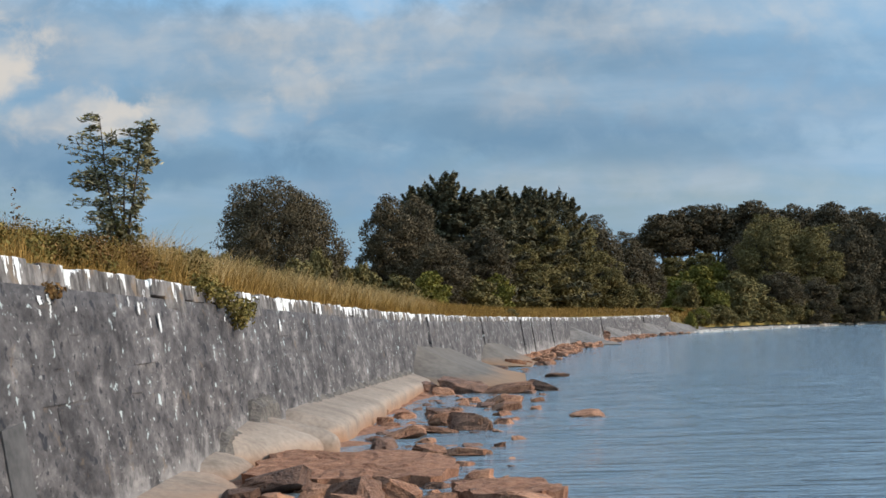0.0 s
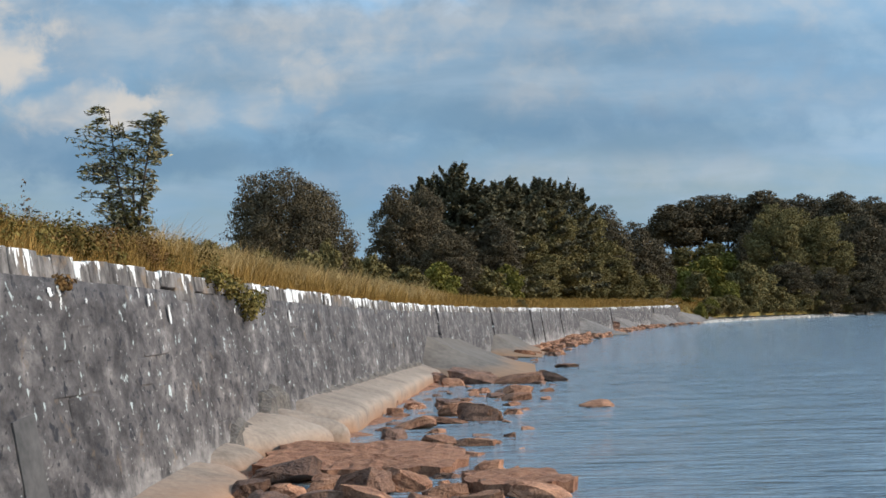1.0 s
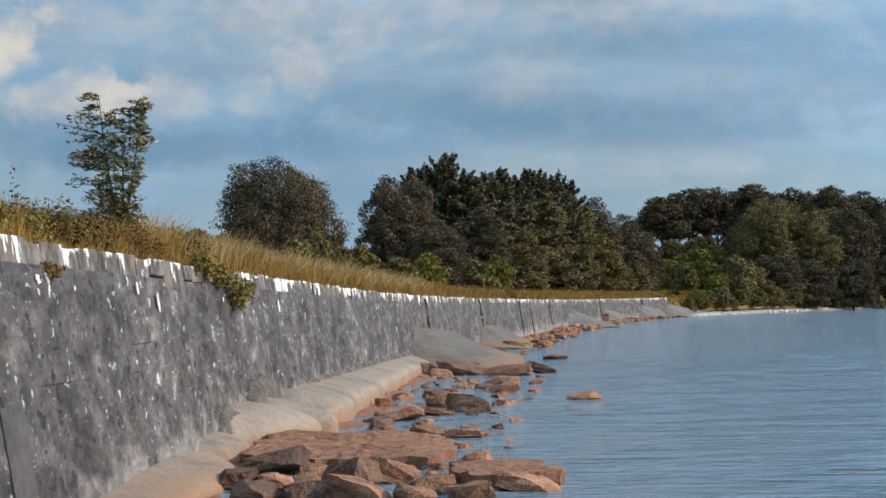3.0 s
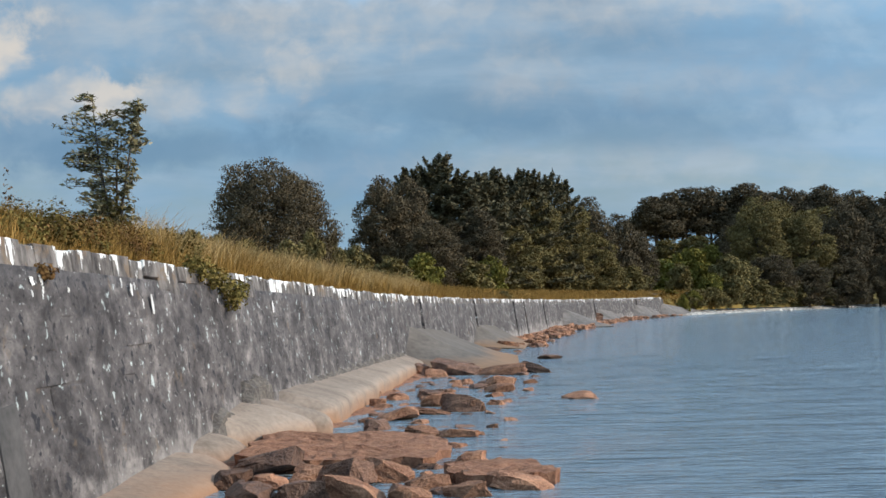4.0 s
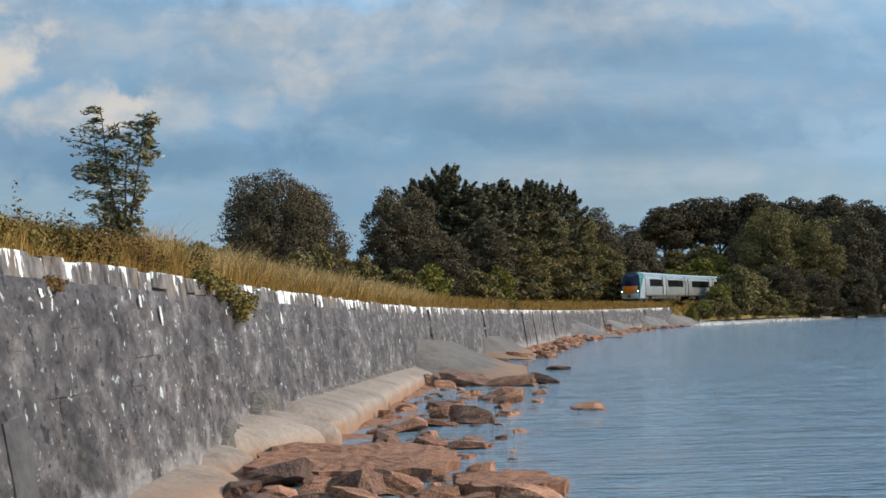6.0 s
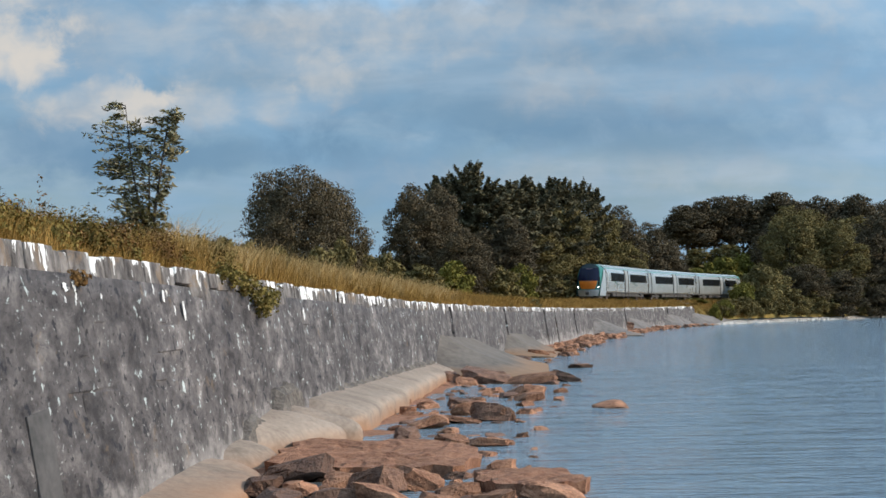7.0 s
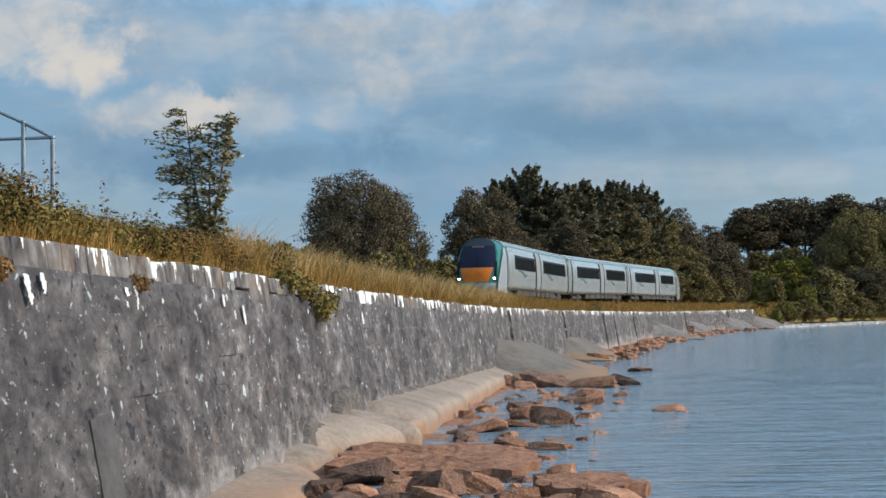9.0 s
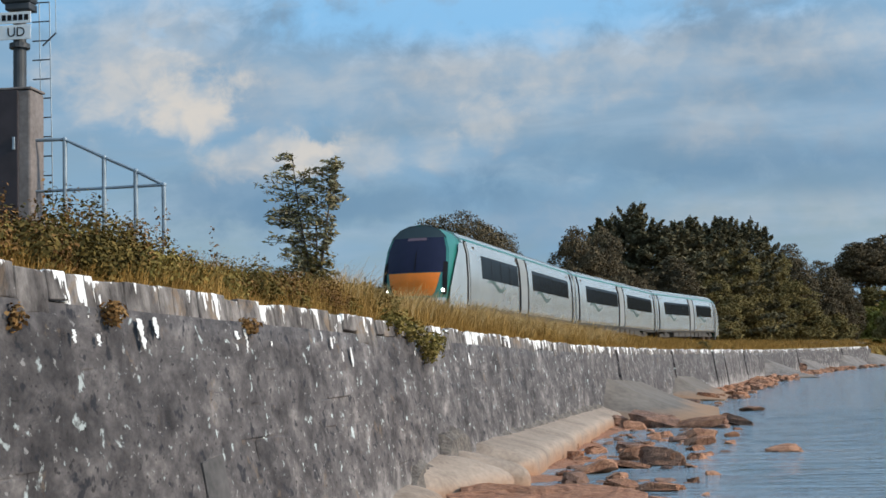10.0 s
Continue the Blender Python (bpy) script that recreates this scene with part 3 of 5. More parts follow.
def build_cab(root, tip, d):
    """A rounded nose: full section 2.2 m behind the tip, raked and narrowed to the tip. d: way inwards."""
    outline = [(-1.18, 0.45), (-1.34, 0.95), (-1.40, 1.6), (-1.40, 2.3), (-1.34, 2.95), (-1.16, 3.45), (-0.85, 3.72), (-0.45, 3.86), (0, 3.90)]
    outline = outline + [(-x, z) for x, z in reversed(outline[:-1])]

    def face_y(x, z):
        rake = 0.0 if z < 1.75 else (z - 1.75) ** 1.35 * 0.36
        skirt = 0.12 * max(0.0, 1.0 - z)
        return rake + 0.42 * (abs(x) / 1.4) ** 2.6 + skirt

    def sec(k):
        # k = 0 at the face's rim, 1 at the full section
        out = []
        for x, z in outline:
            f = 0.90 + 0.10 * math.sin(k * math.pi / 2)
            yy = face_y(x * 0.9, z) * (1 - k) + 2.2 * k
            zc = z if z < 2 else 2 + (z - 2) * (1.035 - 0.035 * k)
            out.append((x * f, tip + d * yy, zc))
        return out

    loft([sec(k) for k in (0, 0.2, 0.45, 0.7, 1.0)], M_GREEN, "cab_shell", root, "dark green rounded cab surround", caps=False)
    # face: grid between the rim's sides
    xs_o, zs_o = [abs(x) * 0.9 for x, z in outline[:9]], [z if z < 2 else 2 + (z - 2) * 1.035 for x, z in outline[:9]]

    def half_w(z):
        return float(np.interp(z, zs_o, xs_o))

    def strip(name, za, zb, u0, u1, out, mat, label="", inset=0.0, kz=12, kx=14, taper=1.0):
        vs = []
        for i in range(kz + 1):
            z = za + (zb - za) * i / kz
            w = (half_w(z) - inset) * (taper + (1 - taper) * (i / kz) ** 0.6)
            for j in range(kx + 1):
                x = w * (u0 + (u1 - u0) * j / kx)
                vs.append((x, tip + d * (face_y(x, z) - out), z))
        q = kx + 1
        fs = [(i * q + j, i * q + j + 1, (i + 1) * q + j + 1, (i + 1) * q + j) for i in range(kz) for j in range(kx)]
        return mesh_object(name, vs, fs, mat, root, label, True)

    strip("nose_face", 0.45, 3.96, -1, 1, 0.0, M_GREEN, "green nose face")

    strip("windscreen", 2.10, 3.46, -0.93, 0.93, 0.012, M_SCREEN, "large dark windscreen")
    strip("header_panel", 3.45, 3.92, -0.97, 0.97, 0.014, M_HEADER, "black-green panel over the windscreen")
    strip("wiper", 2.13, 2.9, 0.02, 0.05, 0.03, M_BLACK)
    strip("destination_blind", 3.34, 3.44, -0.34, 0.34, 0.018, M_BLIND)
    strip("orange_panel", 1.22, 2.08, -0.80, 0.80, 0.014, M_ORANGE, "bright orange nose panel", taper=0.72)
    strip("valance", 0.45, 1.14, -0.98, 0.98, 0.012, M_SILVER, "pale grey valance")
    for s in (-1, 1):
        u0, u1 = sorted((s * 0.86, s * 0.985))
        strip("lamp_pod", 1.25, 2.5, u0, u1, 0.018, M_BLACK, "black headlamp pod", 0, 6, 4)
        x = s * 1.10
        lamp = bmesh.new()
        bmesh.ops.create_uvsphere(lamp, u_segments=14, v_segments=8, radius=0.058)
        bmesh.ops.transform(lamp, matrix=Matrix.Translation((x, tip + d * (face_y(x, 1.42) - 0.03), 1.42)) @ Matrix.Diagonal((1, 0.5, 1, 1)), verts=lamp.verts)
        part("headlamp", lamp, M_LAMP, root, "lit white headlamp", True)
        # silver sweep behind the green surround
        vs = []
        for z, a, b in ((0.5, 0.22, 2.3), (1.0, 0.28, 2.3), (1.5, 0.40, 2.3), (2.0, 0.66, 2.3), (2.5, 1.02, 2.3), (2.95, 1.4, 2.3), (3.3, 1.75, 2.3)):
            for yy in (a, b):
                k = min(yy / 2.2, 1.0)
                f = 0.90 + 0.10 * math.sin(k * math.pi / 2)
                vs.append((s * (max(side_x(z), 1.36 if z < 1.2 else 0) * f + 0.035), tip + d * yy, z))
        mesh_object("side_sweep", vs, [(2 * i, 2 * i + 1, 2 * i + 3, 2 * i + 2) for i in range(6)], M_SILVER, root, "silver sweep beside the nose", True)
    part("coupler", box(0, tip + d * 0.15, 0.75, 0.4, 0.9, 0.35, 0.05), M_UNDER, root)
    part("snow_guard", box(0, tip + d * 0.7, 0.35, 2.2, 0.5, 0.3, 0.06), M_UNDER, root)


M_HEADER = plain("dark_header", (0.012, 0.022, 0.024), 0.35)
M_BLIND = plain("blind_grey", (0.12, 0.07, 0.09), 0.4)
CARS = [car("lead"), car("mid"), car("tail")]

_cy = np.arange(10, 620, 0.25)
_cp = np.array([centre(float(y))[0] for y in _cy])
_cs = np.concatenate([[0], np.cumsum(np.linalg.norm(np.diff(_cp[:, :2], axis=0), axis=1))])


def on_line(s):
    return Vector([float(np.interp(s, _cs, _cp[:, k])) for k in range(3)])


def car_rows(k):
    rows = []
    for i in range(41):
        t = i * 0.25
        back = 10 - t
        s = 39.25 + 33.27 * back - 0.239 * back ** 2 + CAR * k + CAR / 2
        a, b = on_line(s - 8.7), on_line(s + 8.7)
        yax = (b - a).normalized()
        xax = yax.cross(Vector((0, 0, 1))).normalized()
        zax = xax.cross(yax)
        p = (a + b) / 2
        rows.append((t, Matrix(((xax.x, yax.x, zax.x, p.x), (xax.y, yax.y, zax.y, p.y), (xax.z, yax.z, zax.z, p.z), (0, 0, 0, 1)))))
    return rows


def motions():
    for k, c in enumerate(CARS):
        walk(c, car_rows(k))
    for k, c in enumerate(SAPLING_CROWNS):
        walk(c, [(t, pose(0, 0, 0, 0.5 * math.sin(4.1 * t + k), 1.3 * math.sin(5.3 * t + 1.7 * k), 0)) for t in np.arange(0, 10.01, 0.25)])
    walk(WATER, [(t, pose(0.10 * t, -0.22 * t, 0.012 * math.sin(t * 1.7))) for t in np.arange(0, 10.01, 0.5)])


# ---- trees and bushes ----
def fast_mesh(name, verts, quads, mat, parent=None, label=""):
    me = bpy.data.meshes.new(name)
    me.vertices.add(len(verts))
    me.vertices.foreach_set("co", np.asarray(verts, np.float32).ravel())
    q = np.asarray(quads, np.int32)
    me.loops.add(q.size)
    me.loops.foreach_set("vertex_index", q.ravel())
    me.polygons.add(len(q))
    me.polygons.foreach_set("loop_start", np.arange(0, q.size, q.shape[1], dtype=np.int32))
    me.update(calc_edges=True)
    me.materials.append(mat)
    ob = new(name, me)
    if parent:
        ob.parent = parent
    if label:
        ob["label"] = label
    return ob


def leaf_quads(p, nrm, size, rng, long=1.5, axis=None):
    """Small leaf sprays: one bent four-cornered blade at each point, facing about along nrm."""
    n = len(p)
    nrm = nrm + rng.normal(0, 0.55, (n, 3))
    nrm /= np.linalg.norm(nrm, axis=1, keepdims=True) + 1e-9
    a = rng.normal(0, 1, (n, 3)) if axis is None else np.tile(axis, (n, 1)) + rng.normal(0, 0.35, (n, 3))
    u = np.cross(nrm, a); u /= np.linalg.norm(u, axis=1, keepdims=True) + 1e-9
    v = np.cross(u, nrm)
    s = (size * rng.uniform(0.55, 1.35, n))[:, None]
    u, v = u * s * 0.5, v * s * 0.5 * long
    lift = nrm * s * 0.16
    verts = np.stack([p - v, p + u + lift, p + v, p - u + lift], 1).reshape(-1, 3)
    return verts, np.arange(4 * n).reshape(-1, 4)


def lobe_points(lobes, n, rng, shell=0.45):
    """Points spread through the outer part of round lobes (x, y, z, rx, rz)."""
    lob = np.asarray(lobes, float)
    w = lob[:, 3] ** 2
    k = rng.choice(len(lob), n, p=w / w.sum())
    d = rng.normal(0, 1, (n, 3)); d /= np.linalg.norm(d, axis=1, keepdims=True)
    bumpy = 1 + 0.16 * np.sin(d[:, 0] * 7 + k) * np.sin(d[:, 1] * 6 + 2 * k) + 0.12 * np.sin(d[:, 2] * 9 + 3 * k)
    r = (1 - shell * rng.uniform(0, 1, n) ** 1.6) * bumpy
    c = lob[k]
    p = c[:, :3] + d * r[:, None] * np.stack([c[:, 3], c[:, 3], c[:, 4]], 1)
    return p, d


def trunk_mesh(h, r, rng, limbs, reach, parent, lean=0.0):
    bm = bmesh.new()
    pts = [Vector((lean * (k / 5) ** 2 * h + rng.uniform(-0.02, 0.02) * h * (k > 0), rng.uniform(-0.02, 0.02) * h * (k > 0), h * k / 5)) for k in range(6)]
    for k in range(5):
        add_tube(bm, pts[k] - Vector((0, 0, 0.02)), pts[k + 1], r * (1 - 0.15 * k), r * (1 - 0.15 * (k + 1)), 9)
    for i in range(limbs):
        a = i * 2.4 + rng.uniform(-0.3, 0.3)
        b = pts[2 + i % 3]
        e = b + Vector((math.cos(a) * reach * rng.uniform(0.6, 1), math.sin(a) * reach * rng.uniform(0.6, 1), h * rng.uniform(0.15, 0.5)))
        add_tube(bm, b, e, r * 0.5, r * 0.12, 6)
    return part("trunk", bm, M_BARK, parent)


def clumped(lobes, per, flat, rng, tall):
    """Leaf clumps over the outside of the big lobes: small flattened cushions, the form that light picks out on a crown."""
    out = []
    for x, y, z, r, rz in lobes:
        for i in range(per):
            c = 1 - 1.75 * (i + 0.5) / per
            a = i * 2.399 + rng.uniform(-0.5, 0.5)
            q = math.sqrt(max(0.0, 1 - c * c))
            k = rng.uniform(0.72, 1.04)
            s = r * rng.uniform(0.26, 0.46)
            out.append((x + math.cos(a) * q * r * k, y + math.sin(a) * q * r * k, z + c * rz * k, s, s * flat / tall))
    return out


def crown_mesh(lobes, n, leaf, flat, mat, root, rng, tall, per=34):
    """Leaves thick on the clumps' upper shells, with a darker thin filling inside."""
    cl = clumped(lobes, per, flat, rng, tall)
    p, d = lobe_points(cl, int(n * 0.82), rng, 0.55)
    p2, d2 = lobe_points([(x, y, z, r * 0.86, rz * 0.86) for x, y, z, r, rz in lobes], n - int(n * 0.82), rng, 0.35)
    p, d = np.concatenate([p, p2]), np.concatenate([d, d2])
    p[:, 2] = np.maximum(p[:, 2], 0.02)
    v, q = leaf_quads(p * [1, 1, tall], d + np.array([0, 0, 0.35]), leaf, rng, 1.3)
    fast_mesh("crown", v / [1, 1, tall], q, mat, root)


def broad_master(name, seed, mat, n, leaf, flat, label, category, trunk=True, low=0.0, lobes=15, tall=1.7, dome=0.5):
    """A leafy crown on the unit tree: height 1, width 1, foot at the origin. dome: how full the shoulders are."""
    rng = np.random.default_rng(seed)
    root = new(name)
    ls = []
    for i in range(lobes):
        u = (i + 0.5) / lobes
        z = low + (1 - low) * (0.10 + 0.74 * u)
        top = max(0.0, (z - low) / (1 - low))
        env = 0.5 * (1 - top ** 3.2) ** dome * min(1.0, 0.78 + top)
        a = i * 2.399 + rng.uniform(-0.4, 0.4)
        rad = rng.uniform(0.15, 0.22) * (1.0 if top < 0.7 else 0.85)
        rr = max(0.0, env - rad * 0.75) * rng.uniform(0.75, 1.05)
        ls.append((math.cos(a) * rr, math.sin(a) * rr, z, rad, rad * rng.uniform(0.8, 1.0) / tall ** 0.6))
    ls.append((0, 0, low + (1 - low) * 0.45, 0.30, 0.36 * (1 - low)))
    ls.append((rng.uniform(-0.06, 0.06), rng.uniform(-0.06, 0.06), 0.84, 0.19, 0.16))
    crown_mesh(ls, n, leaf, flat, mat, root, rng, tall)
    if trunk:
        trunk_mesh(0.62, 0.028 if low < 0.3 else 0.036, rng, 7, 0.28, root)
    tagged(root, label, category)
    return root


def conifer_master(name, seed, n, leaf, label):
    """A wind-shaped cypress: level shelves of needles on a broad body, with ragged leaders above."""
    rng = np.random.default_rng(seed)
    root = new(name)
    ps, ds = [], []
    boughs = 70
    for i in range(boughs):
        u = i / (boughs - 1)
        z = 0.08 + 0.80 * u
        a = i * 2.399 + rng.uniform(-0.3, 0.3)
        ln = (0.50 * (1 - u ** 2.2) ** 0.6 + 0.07) * rng.uniform(0.6, 1.1)
        m = int(n / boughs * (1.35 - 0.7 * u))
        t = rng.uniform(0.1, 1, m) ** 0.6
        w = 0.085 * (1.15 - t)
        side = rng.normal(0, 1, m) * w
        rise = (0.02 + 0.10 * u) * t ** 1.4
        ps.append(np.stack([math.cos(a) * ln * t - math.sin(a) * side, math.sin(a) * ln * t + math.cos(a) * side, z + rise + rng.normal(0, 0.010, m)], 1))
        ds.append(np.stack([np.full(m, math.cos(a) * 0.3), np.full(m, math.sin(a) * 0.3), np.full(m, 0.9)], 1))
    # leaders that stick out above the body, blown to one side
    for i in range(11):
        a = rng.uniform(0, 2 * math.pi)
        r0 = rng.uniform(0.0, 0.26)
        base = np.array([math.cos(a) * r0, math.sin(a) * r0, rng.uniform(0.76, 0.86) - 0.3 * r0])
        tip = base + np.array([rng.uniform(-0.05, 0.15), rng.uniform(-0.1, 0.1), rng.uniform(0.09, 0.17)])
        m = int(n * 0.012)
        t = rng.uniform(0, 1, m)[:, None]
        ps.append(base + (tip - base) * t + rng.normal(0, 1, (m, 3)) * np.array([0.026, 0.026, 0.008]) * (1.25 - t))
        ds.append(np.tile([0.1, 0.0, 0.9], (m, 1)))
    v, q = leaf_quads(np.concatenate(ps) * [1, 1, 1.6], np.concatenate(ds), leaf, rng, 2.2)
    fast_mesh("crown", v / [1, 1, 1.6], q, M_LEAF_CON, root)
    trunk_mesh(0.92, 0.022, rng, 0, 0, root)
    tagged(root, label, "tree")
    return root


TREES = {
    "round": [broad_master("round_tree", 3, M_LEAF_DARK, 95000, 0.0115, 0.5, "dense round dark tree behind the railway", "tree", lobes=26, tall=1.0, dome=0.30)],
    "broad": [broad_master("broadleaf_tree", s, M_LEAF_DARK, 30000, 0.022, 0.6, "dark green broadleaf tree behind the line", "tree") for s in (11, 12, 13)],
    "green": [broad_master("broadleaf_tree", s, M_LEAF_MID, 30000, 0.022, 0.6, "sunlit green broadleaf tree by the lake", "tree") for s in (21, 22)],
    "hill": [broad_master("hill_tree", s, M_LEAF_DARK, 24000, 0.026, 0.6, "dark tall tree in the far wood on the hill", "tree", low=0.2) for s in (31, 32)],
    "open": [broad_master("hill_tree", s, M_LEAF_DARK, 20000, 0.026, 0.55, "dark spreading tree with bare trunk on the hill", "tree", low=0.26, lobes=15) for s in (35, 36)],
    "conifer": [conifer_master("conifer_tree", s, 22000, 0.020, "dark wind-blown conifer with ragged top") for s in (41, 42, 43)],
    "bush": [broad_master("bush", s, M_LEAF_MID, 6500, 0.045, 0.8, "dark green bush at the edge of the meadow", "bush", False, lobes=9, tall=1.0) for s in (51, 52)],
    "light": [broad_master("bush", s, M_LEAF_LIGHT, 6500, 0.045, 0.8, "bright yellow-green bush beside the railway", "bush", False, lobes=9, tall=1.0) for s in (61, 62)],
}
USED, COUNT = set(), itertools.count()


def grow(kind, x, y, top, width):
    """Stand a tree of that kind at x, y, its top at that height and its crown that wide."""
    i = next(COUNT)
    if x < float(near_x(y)):
        # keep crowns clear of the trains: stand further off along the same sight line
        k = 1.0
        while k < 1.5 and x * k > float(near_x(y * k)) - 3.2 - width * k * 0.52:
            k += 0.01
        x, y, top, width = x * k, y * k, 2.5 + (top - 2.5) * k, width * k
    src = TREES[kind][i % len(TREES[kind])]
    foot = float(ground_z(y, float(wall_x(y)) - x)) - 0.1 if x < float(wall_x(y)) else 0.0
    m = Matrix.Translation((x, y, foot)) @ Matrix.Rotation(i * 1.9, 4, "Z") @ Matrix.Diagonal((width, width, top - foot, 1))
    if src.name in USED:
        copy_thing(src, m @ Matrix.Diagonal([1 / k for k in src.scale] + [1]))
    else:
        USED.add(src.name)
        src.matrix_basis = m


def round_tree(x, y, top, width): grow("round", x, y, top, width)
def broad(*a): grow("broad", *a)
def broad_green(*a): grow("green", *a)
def hill_tree(*a): grow("hill", *a)
def open_tree(*a): grow("open", *a)
def conifer(x, y, top, width): grow("conifer", x, y, top, width * 1.7)
def bush(*a): grow("bush", *a)
def bush_light(*a): grow("light", *a)


def place_trees():
    round_tree(-11.45, 97, 12.9, 9.0)
    broad(-4.7, 125, 14.3, 6.0)
    broad(-2.4, 128, 14.4, 5.9)
    conifer(0.5, 140, 17.7, 5.2)
    conifer(2.8, 132, 14.6, 6.6)
    conifer(-2.0, 140, 16.4, 5.2)
    conifer(6.3, 150, 17.0, 6.2)
    conifer(10.5, 156, 17.6, 6.2)
    conifer(14.4, 165, 17.8, 5.5)
    conifer(5.7, 158, 17.3, 5.9)
    conifer(9.0, 165, 17.5, 6.2)
    broad_green(11.0, 150, 14.4, 8.1)
    broad(3.6, 124, 11.0, 6.7)
    broad_green(15.6, 162, 14.7, 7.4)
    broad(20.9, 185, 16.5, 8.5)
    broad(26.4, 198, 14.8, 9.1)
    broad(30.7, 205, 12.6, 6.8)
    broad_green(8.1, 140, 10.2, 7.0)
    broad_green(20.7, 178, 11.4, 8.2)
    broad(-0.3, 122, 9.9, 5.6)
    open_tree(49.2, 300, 25.0, 13.5)
    open_tree(52.6, 312, 25.5, 14.0)
    open_tree(55.6, 304, 27.0, 14.5)
    open_tree(62.5, 305, 27.2, 15.0)
    hill_tree(71.5, 305, 28.0, 16.5)
    hill_tree(80.4, 310, 27.3, 14.2)
    hill_tree(88.8, 310, 27.6, 16.8)
    hill_tree(95.6, 305, 26.0, 14.0)
    hill_tree(104.6, 305, 26.2, 15.2)
    hill_tree(112.2, 305, 25.4, 15.2)
    broad(66.4, 282, 21.0, 12.9)
    broad_green(72.0, 285, 22.4, 14.2)
    broad_green(80.9, 285, 21.0, 14.2)
    broad_green(91.5, 290, 22.9, 14.5)
    broad(100.5, 290, 22.1, 14.5)
    broad_green(54.6, 229, 19.2, 10.5)
    broad(49.6, 226, 14.5, 7.0)
    broad_green(63.6, 232, 17.0, 11.0)
    broad(72.0, 238, 18.9, 11.5)
    broad(81.0, 244, 18.0, 12.0)
    broad(54.3, 218, 9.1, 8.2)
    broad(61.3, 222, 8.1, 8.3)
    broad(69.5, 229, 8.7, 8.6)
    broad(77.5, 236, 9.2, 8.8)


def place_bushes():
    bush(-3.6, 112, 6.2, 4.2)
    bush_light(-1.1, 114, 6.6, 3.8)
    bush(-6.2, 104, 6.8, 3.5)
    bush(-7.7, 102, 7.7, 2.1)
    bush_light(5.2, 128, 6.7, 3.2)
    bush(2.6, 118, 6.2, 4.4)
    bush(8.5, 138, 6.1, 4.6)
    bush(13.0, 150, 7.0, 5.0)
    bush(22.3, 180, 7.7, 6.8)
    bush(27.5, 190, 7.1, 5.5)
    bush(-10.1, 52, 5.4, 1.9)
    bush(-9.9, 55, 5.6, 1.8)
    bush(-9.7, 60, 5.6, 1.9)
    bush(-9.7, 70, 5.9, 2.5)
    bush(-8.7, 80, 6.2, 2.9)
    bush(-8.3, 90, 7.4, 2.2)
    bush_light(39.9, 235, 9.0, 6.9)
    bush_light(45.3, 240, 11.1, 8.0)
    bush_light(49.9, 245, 11.7, 8.2)
    bush_light(38.3, 240, 9.2, 6.0)
    bush(38.2, 212, 7.5, 4.4)
    bush(43.8, 203, 8.6, 6.3)
    bush_light(40.2, 198, 5.8, 4.1)
    bush(47.3, 209, 8.0, 6.1)
    bush_light(35.9, 189, 3.3, 2.4)
    bush(48.9, 211, 5.4, 6.2)
    bush_light(33.6, 184, 2.8, 1.7)
    bush(4.4, 88, 3.1, 1.0)


def place_end_bushes():
    for x, y, top, width in ((31.5, 183, 3.4, 3.6), (33.5, 187, 4.4, 4.2), (36.5, 191, 4.2, 4.4), (33.0, 180, 2.6, 3.0), (37.5, 189, 3.0, 3.6), (40.5, 195, 4.6, 4.6),
                             (42.5, 197, 3.8, 4.0), (45.5, 201, 5.5, 5.0), (48.5, 206, 4.5, 5.0), (52.0, 211, 5.0, 5.0), (56.0, 216, 5.5, 5.5), (61.0, 221, 6.0, 6.0), (66.0, 227, 6.0, 6.0), (72.0, 234, 6.0, 6.5), (50.5, 292, 14.8, 8), (56.5, 292, 15.6, 9), (63.5, 292, 16.2, 9), (45.0, 292, 12.6, 8)):
        x = min(x, float(wall_x(y)) - (2.2 + 0.5 * width if y < 188 else 1.0))
        (bush_light if x < 34 else bush)(x, y, top if y > 280 else 0.6 + top * 0.68, width)


place_trees()
place_end_bushes()
place_bushes()


